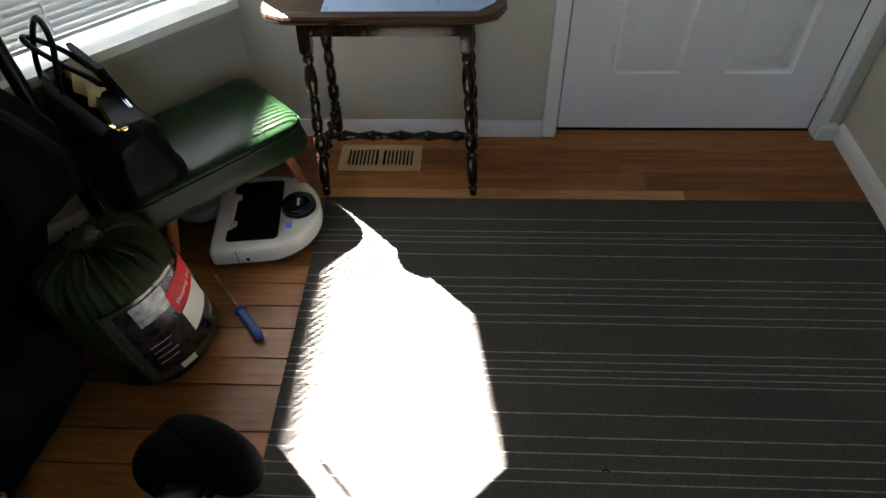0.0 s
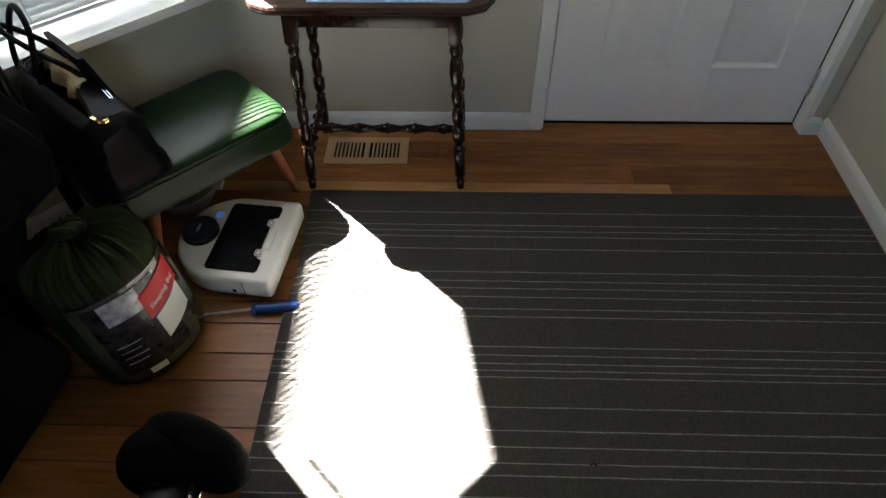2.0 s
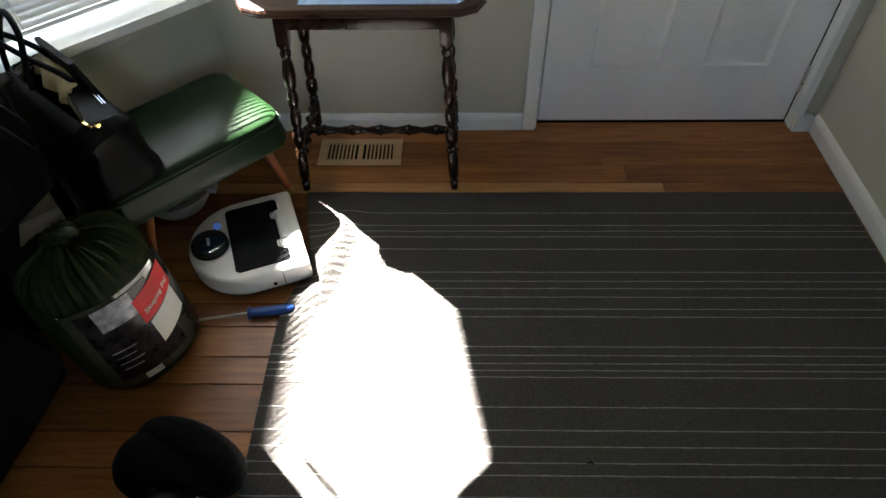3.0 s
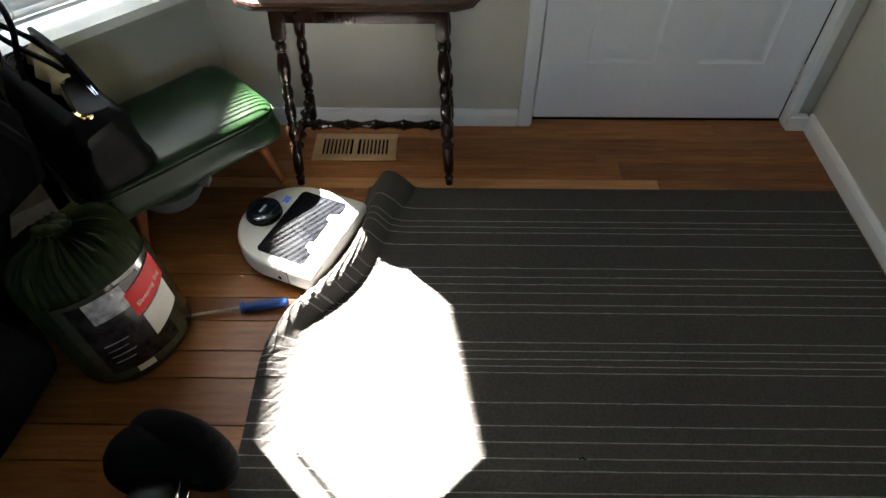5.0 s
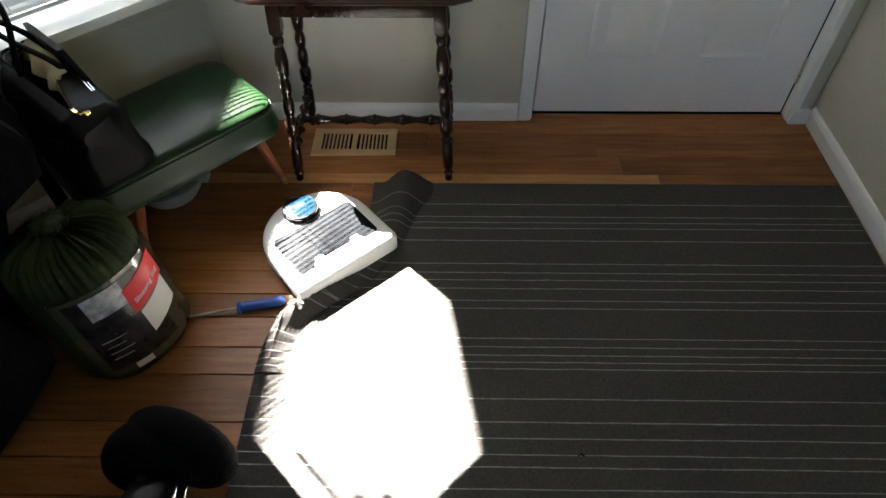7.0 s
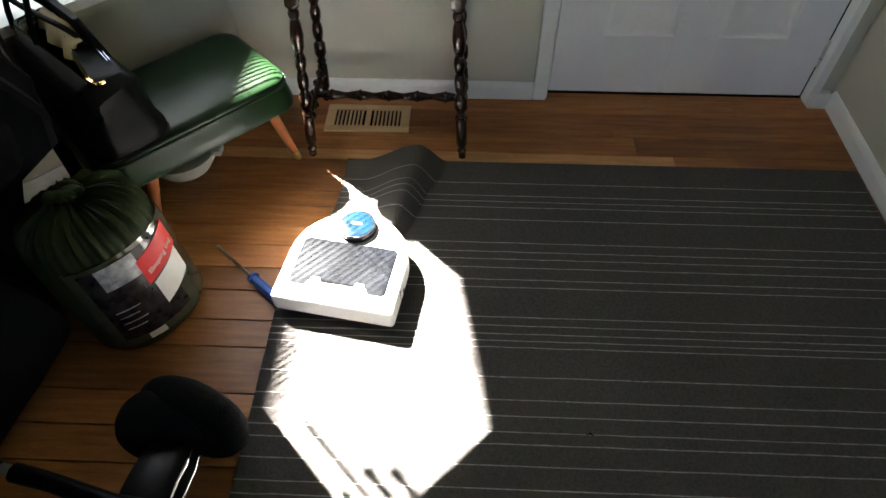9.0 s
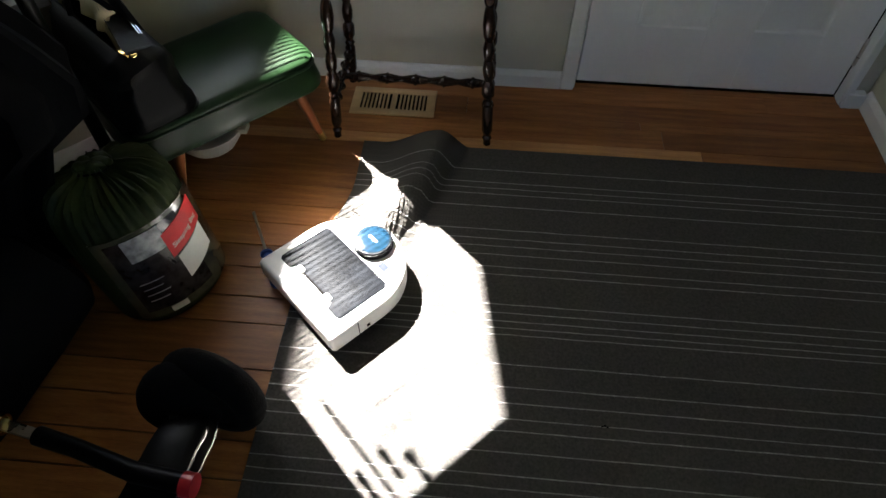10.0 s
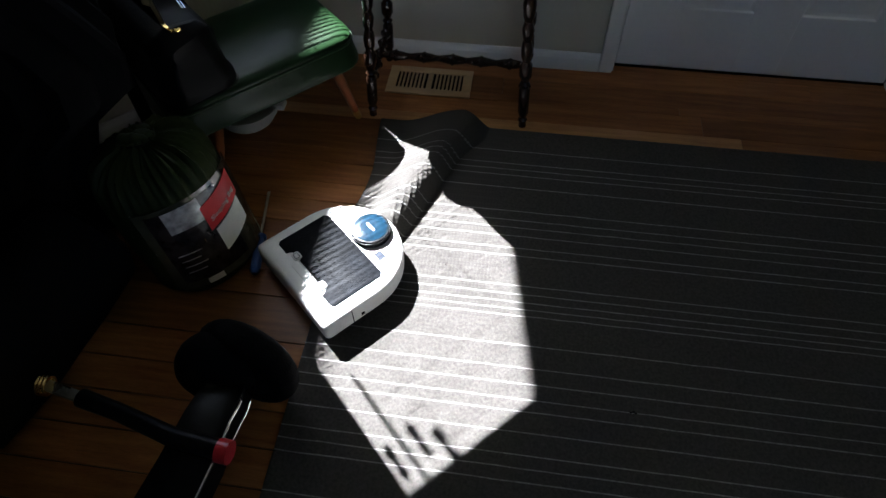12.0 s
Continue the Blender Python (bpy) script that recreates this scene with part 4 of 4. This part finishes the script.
# ---- floor planks ----
floor = structure("floor", boxbm(LX - 0.1, RX + 0.1, RY - 0.1, 0.1, -0.08, -0.008), GAP, "old oiled oak strip floor with dark open joints", "floor")
rnd = random.Random(4)
EDGES = [0.06, -0.035, -0.12, -0.205, -0.245, -0.335, -0.385, -0.455, -0.535, -0.60, -0.685, -0.76, -0.845, -0.925, -1.023, -1.106, -1.238, -1.33, -1.42, -1.51, -1.60, -1.69, -1.78, -1.87, -1.96]
for b, a in zip(EDGES, EDGES[1:]):
    x = LX - 0.05 - rnd.uniform(0, 0.6)
    pale = a == -0.385
    while x < RX:
        x2 = x + rnd.uniform(1.3, 2.8)
        if pale:
            x2 = 0.397 if x < 0.3 else RX + 1
        xa, xb = max(x, LX), min(x2, RX)
        if xb - xa > 0.02:
            g = 0.0016 if a < -0.55 else 0.0006
            bmp = boxbm(-(xb - xa) / 2 + 0.0005, (xb - xa) / 2 - 0.0005, -(b - a) / 2 + g, (b - a) / 2 - g, -0.012, rnd.uniform(-0.0008, 0.0), 0.0012)
            ob = new("plank", mesh_of("plank", bmp, PALEPLANK if pale and xa < 0.3 else PLANK, smooth=False))
            ob.parent = floor
            ob.matrix_basis = pose((xa + xb) / 2, (a + b) / 2, 0)
        x = x2
bm = boxbm(LX, RX, RY, -1.96, -0.009, -0.0005)
part("plank_field", bm, PLANK, floor, smooth=False)

# ---- what moves ----
ROBOT_ROWS = [
    (0, -0.953, -0.532, 0, 0, -263), (0.2, -1.045, -0.55, 0, 0, -232), (0.4, -1.035, -0.556, 0, 0, -182), (0.5, -1.030, -0.550, 0, 0, -166), (0.75, -1.015, -0.60, 0, 0, -152), (1.0, -0.991, -0.657, 0, 0, -139),
    (1.5, -0.986, -0.67, 0, 0, -121), (2.0, -0.975, -0.672, 0, 0, -96), (2.5, -0.953, -0.681, 0, 0, -70), (3.0, -0.925, -0.667, 0, 0, -69), (3.2, -0.90, -0.657, 0, 0, -68),
    (4.0, -0.84, -0.64, 0.002, 0, -89), (4.8, -0.784, -0.632, 0.004, 0, -109), (5.5, -0.733, -0.649, 0.004, 0, -120.6), (6.0, -0.707, -0.655, 0.005, 0, -130), (6.5, -0.687, -0.677, 0.006, 0, -135.5), (7.2, -0.675, -0.684, 0.008, 0, -141.5),
    (8.0, -0.635, -0.76, 0.012, 0, -161), (8.8, -0.611, -0.842, 0.012, 0, -182.4), (9.0, -0.608, -0.872, 0.012, 0, -189), (9.5, -0.622, -0.919, 0.012, 0, -206), (10.0, -0.662, -0.964, 0.012, 0, -223), (10.5, -0.70, -0.994, 0.012, 0, -242.5),
    (11.0, -0.768, -1.013, 0.012, 0, -251.6), (11.5, -0.774, -1.017, 0.012, 0, -232.3), (12.0, -0.751, -1.007, 0.012, 0, -222.5),
]
# screwdriver: seconds, tip x, tip y, heading
DRIVER_ROWS = [(0, -1.08, -0.742, -50), (0.2, -1.074, -0.79, -20), (0.4, -1.085, -0.81, -10), (0.5, -1.083, -0.815, -8), (0.8, -1.069, -0.886, 3), (1.0, -1.065, -0.899, 6), (1.5, -1.06, -0.905, 7), (3.2, -1.054, -0.914, 8), (4.8, -1.053, -0.918, 9), (7.2, -1.054, -0.942, 12), (7.9, -1.045, -0.89, -4), (8.8, -1.03, -0.785, -34), (9.0, -1.013, -0.779, -41), (9.5, -0.994, -0.752, -54), (10.0, -0.988, -0.733, -62), (10.5, -0.962, -0.721, -78), (11.0, -1.005, -0.74, -78), (11.5, -1.064, -0.758, -77), (12.0, -1.045, -0.756, -80)]
# loose corner of the rug, at rows of y: how far its left edge is pushed in, where the fold's crest runs, its height; last the width of the steep side
ROWS_Y = (-1.08, -0.98, -0.90, -0.83, -0.74, -0.62, -0.50, -0.40)
FLAT = (0,) * 8
EDGE_CREST = (-0.75, -0.75, -0.75, -0.75, -0.75, -0.74, -0.72, -0.70)
RUG_STATES = [
    (0.0, FLAT, EDGE_CREST, FLAT, 0.06),
    (0.7, FLAT, EDGE_CREST, FLAT, 0.06),
    (1.0, (0, 0, 0, 0.008, 0.010, 0.008, 0.003, 0), EDGE_CREST, (0, 0, 0.003, 0.008, 0.010, 0.006, 0, 0), 0.06),
    (2.2, (0, 0, 0, 0.010, 0.014, 0.010, 0.003, 0), EDGE_CREST, (0, 0, 0.004, 0.010, 0.012, 0.008, 0, 0), 0.06),
    (2.8, (0, 0, 0.003, 0.014, 0.035, 0.025, 0.01, 0), (-0.755, -0.745, -0.735, -0.72, -0.70, -0.68, -0.66, -0.65), (0, 0, 0.006, 0.014, 0.018, 0.014, 0.006, 0), 0.06),
    (3.2, (0, 0, 0.004, 0.025, 0.080, 0.075, 0.045, 0.02), (-0.755, -0.745, -0.73, -0.705, -0.672, -0.648, -0.625, -0.61), (0, 0, 0.012, 0.026, 0.034, 0.032, 0.018, 0.008), 0.055),
    (4.0, (0, 0.004, 0.020, 0.075, 0.120, 0.140, 0.14, 0.14), (-0.75, -0.74, -0.71, -0.672, -0.635, -0.602, -0.58, -0.56), (0, 0.008, 0.038, 0.050, 0.055, 0.052, 0.05, 0.05), 0.055),
    (4.8, (0, 0.008, 0.040, 0.105, 0.155, 0.195, 0.205, 0.215), (-0.775, -0.765, -0.715, -0.642, -0.600, -0.562, -0.542, -0.512), (0.004, 0.024, 0.056, 0.063, 0.066, 0.066, 0.070, 0.076), 0.055),
    (5.5, (0, 0.012, 0.055, 0.130, 0.195, 0.240, 0.255, 0.270), (-0.775, -0.765, -0.712, -0.625, -0.555, -0.502, -0.478, -0.470), (0.005, 0.034, 0.058, 0.047, 0.040, 0.042, 0.062, 0.074), 0.055),
    (6.0, (0, 0.014, 0.058, 0.135, 0.200, 0.245, 0.255, 0.258), (-0.775, -0.765, -0.716, -0.625, -0.550, -0.498, -0.472, -0.466), (0.006, 0.040, 0.060, 0.037, 0.026, 0.032, 0.058, 0.064), 0.055),
    (6.5, (0, 0.014, 0.060, 0.135, 0.200, 0.245, 0.255, 0.255), (-0.775, -0.765, -0.712, -0.610, -0.535, -0.485, -0.458, -0.450), (0.006, 0.040, 0.058, 0.033, 0.020, 0.030, 0.054, 0.058), 0.06),
    (7.2, (0, 0.014, 0.058, 0.125, 0.185, 0.230, 0.252, 0.255), (-0.775, -0.765, -0.712, -0.605, -0.530, -0.480, -0.452, -0.444), (0.006, 0.038, 0.054, 0.031, 0.018, 0.030, 0.054, 0.058), 0.06),
    (8.0, (0, 0.004, 0.025, 0.070, 0.115, 0.160, 0.18, 0.18), (-0.72, -0.70, -0.66, -0.60, -0.54, -0.475, -0.447, -0.442), (0, 0, 0, 0.006, 0.012, 0.042, 0.062, 0.066), 0.085),
    (8.8, (0, 0, 0.0, 0.02, 0.07, 0.115, 0.125, 0.125), (-0.62, -0.60, -0.57, -0.552, -0.525, -0.480, -0.453, -0.445), (0, 0, 0, 0, 0.022, 0.062, 0.072, 0.066), 0.055),
    (9.5, (0, 0, 0.0, 0.02, 0.07, 0.110, 0.115, 0.115), (-0.63, -0.61, -0.58, -0.560, -0.535, -0.490, -0.460, -0.450), (0, 0, 0, 0.014, 0.048, 0.066, 0.072, 0.066), 0.055),
    (10.5, (0, 0, 0.0, 0.02, 0.055, 0.080, 0.075, 0.070), (-0.68, -0.66, -0.635, -0.605, -0.572, -0.527, -0.487, -0.462), (0, 0.006, 0.040, 0.058, 0.066, 0.070, 0.070, 0.066), 0.056),
    (11.0, (0, 0, 0.0, 0.015, 0.050, 0.075, 0.070, 0.060), (-0.69, -0.675, -0.648, -0.622, -0.590, -0.545, -0.505, -0.475), (0, 0.010, 0.046, 0.062, 0.067, 0.070, 0.070, 0.066), 0.052),
    (12.0, (0, 0, 0.0, 0.010, 0.040, 0.052, 0.038, 0.030), (-0.70, -0.690, -0.665, -0.643, -0.610, -0.566, -0.522, -0.490), (0, 0.014, 0.050, 0.063, 0.067, 0.070, 0.070, 0.066), 0.050),
]


def along_edge(y, values):
    """A smoothed reading of values given at ROWS_Y."""
    return sum(float(np.interp(y + q, ROWS_Y, values)) for q in (-0.045, -0.0225, 0, 0.0225, 0.045)) / 5


def ease(s):
    s = max(0.0, min(1.0, s))
    return s * s * (3 - 2 * s)


def rug_place(x, y, state):
    """Where the rest point (x, y) of the loose corner lies in one state."""
    _, push, crest_x, heights, steep = state
    inset, crest, high = along_edge(y, push), along_edge(y, crest_x), along_edge(y, heights)
    k = max(0.0, min(1.0, (XC - x) / (XC - X0)))
    nx = x + inset * k ** 1.3
    edge = X0 + inset
    if nx <= crest:
        span = max(crest - edge, 0.02)
        flat = 0.25 if span > 0.1 else 0.0
        z = high * ease(((nx - edge) / span - flat) / (1 - flat))
    else:
        wide = steep + 0.04 * ease((y + 0.55) / 0.12)
        z = high * ease(1 - (nx - crest) / wide)
    return Vector((nx, y, z))


def motions():
    walk(robot, [(t, pose(x, y, z, pitch, 0, yaw)) for t, x, y, z, pitch, yaw in ROBOT_ROWS])
    walk(driver, [(t, pose(x, y, 0, 0, 0, yaw)) for t, x, y, yaw in DRIVER_ROWS])
    walk(bag_roll, [(0, pose(-1.170, -0.962, 0, -5, -8, 20)), (0.5, pose(-1.170, -0.962, 0, -5, -8, 20)), (0.9, pose(-1.166, -0.972, 0, -7, -9, 7)), (12.0, pose(-1.166, -0.972, 0, -7, -9, 7))])
    for ob, x, y, up in tiles:
        rows = []
        for state in RUG_STATES:
            e = 0.008
            p = rug_place(x, y, state)
            tx = (rug_place(x + e, y, state) - rug_place(x - e, y, state)).normalized()
            ty = (rug_place(x, y + e, state) - rug_place(x, y - e, state)).normalized()
            nz = tx.cross(ty).normalized()
            a, b = (tx + ty).normalized(), (tx - ty).normalized()
            tx, ty = (a + b).normalized(), (a - b).normalized()
            m = Matrix((tx, ty, nz)).transposed().to_4x4()
            m.translation = p + Vector((0, 0, up))
            rows.append((state[0], m))
        walk(ob, rows)


motions()
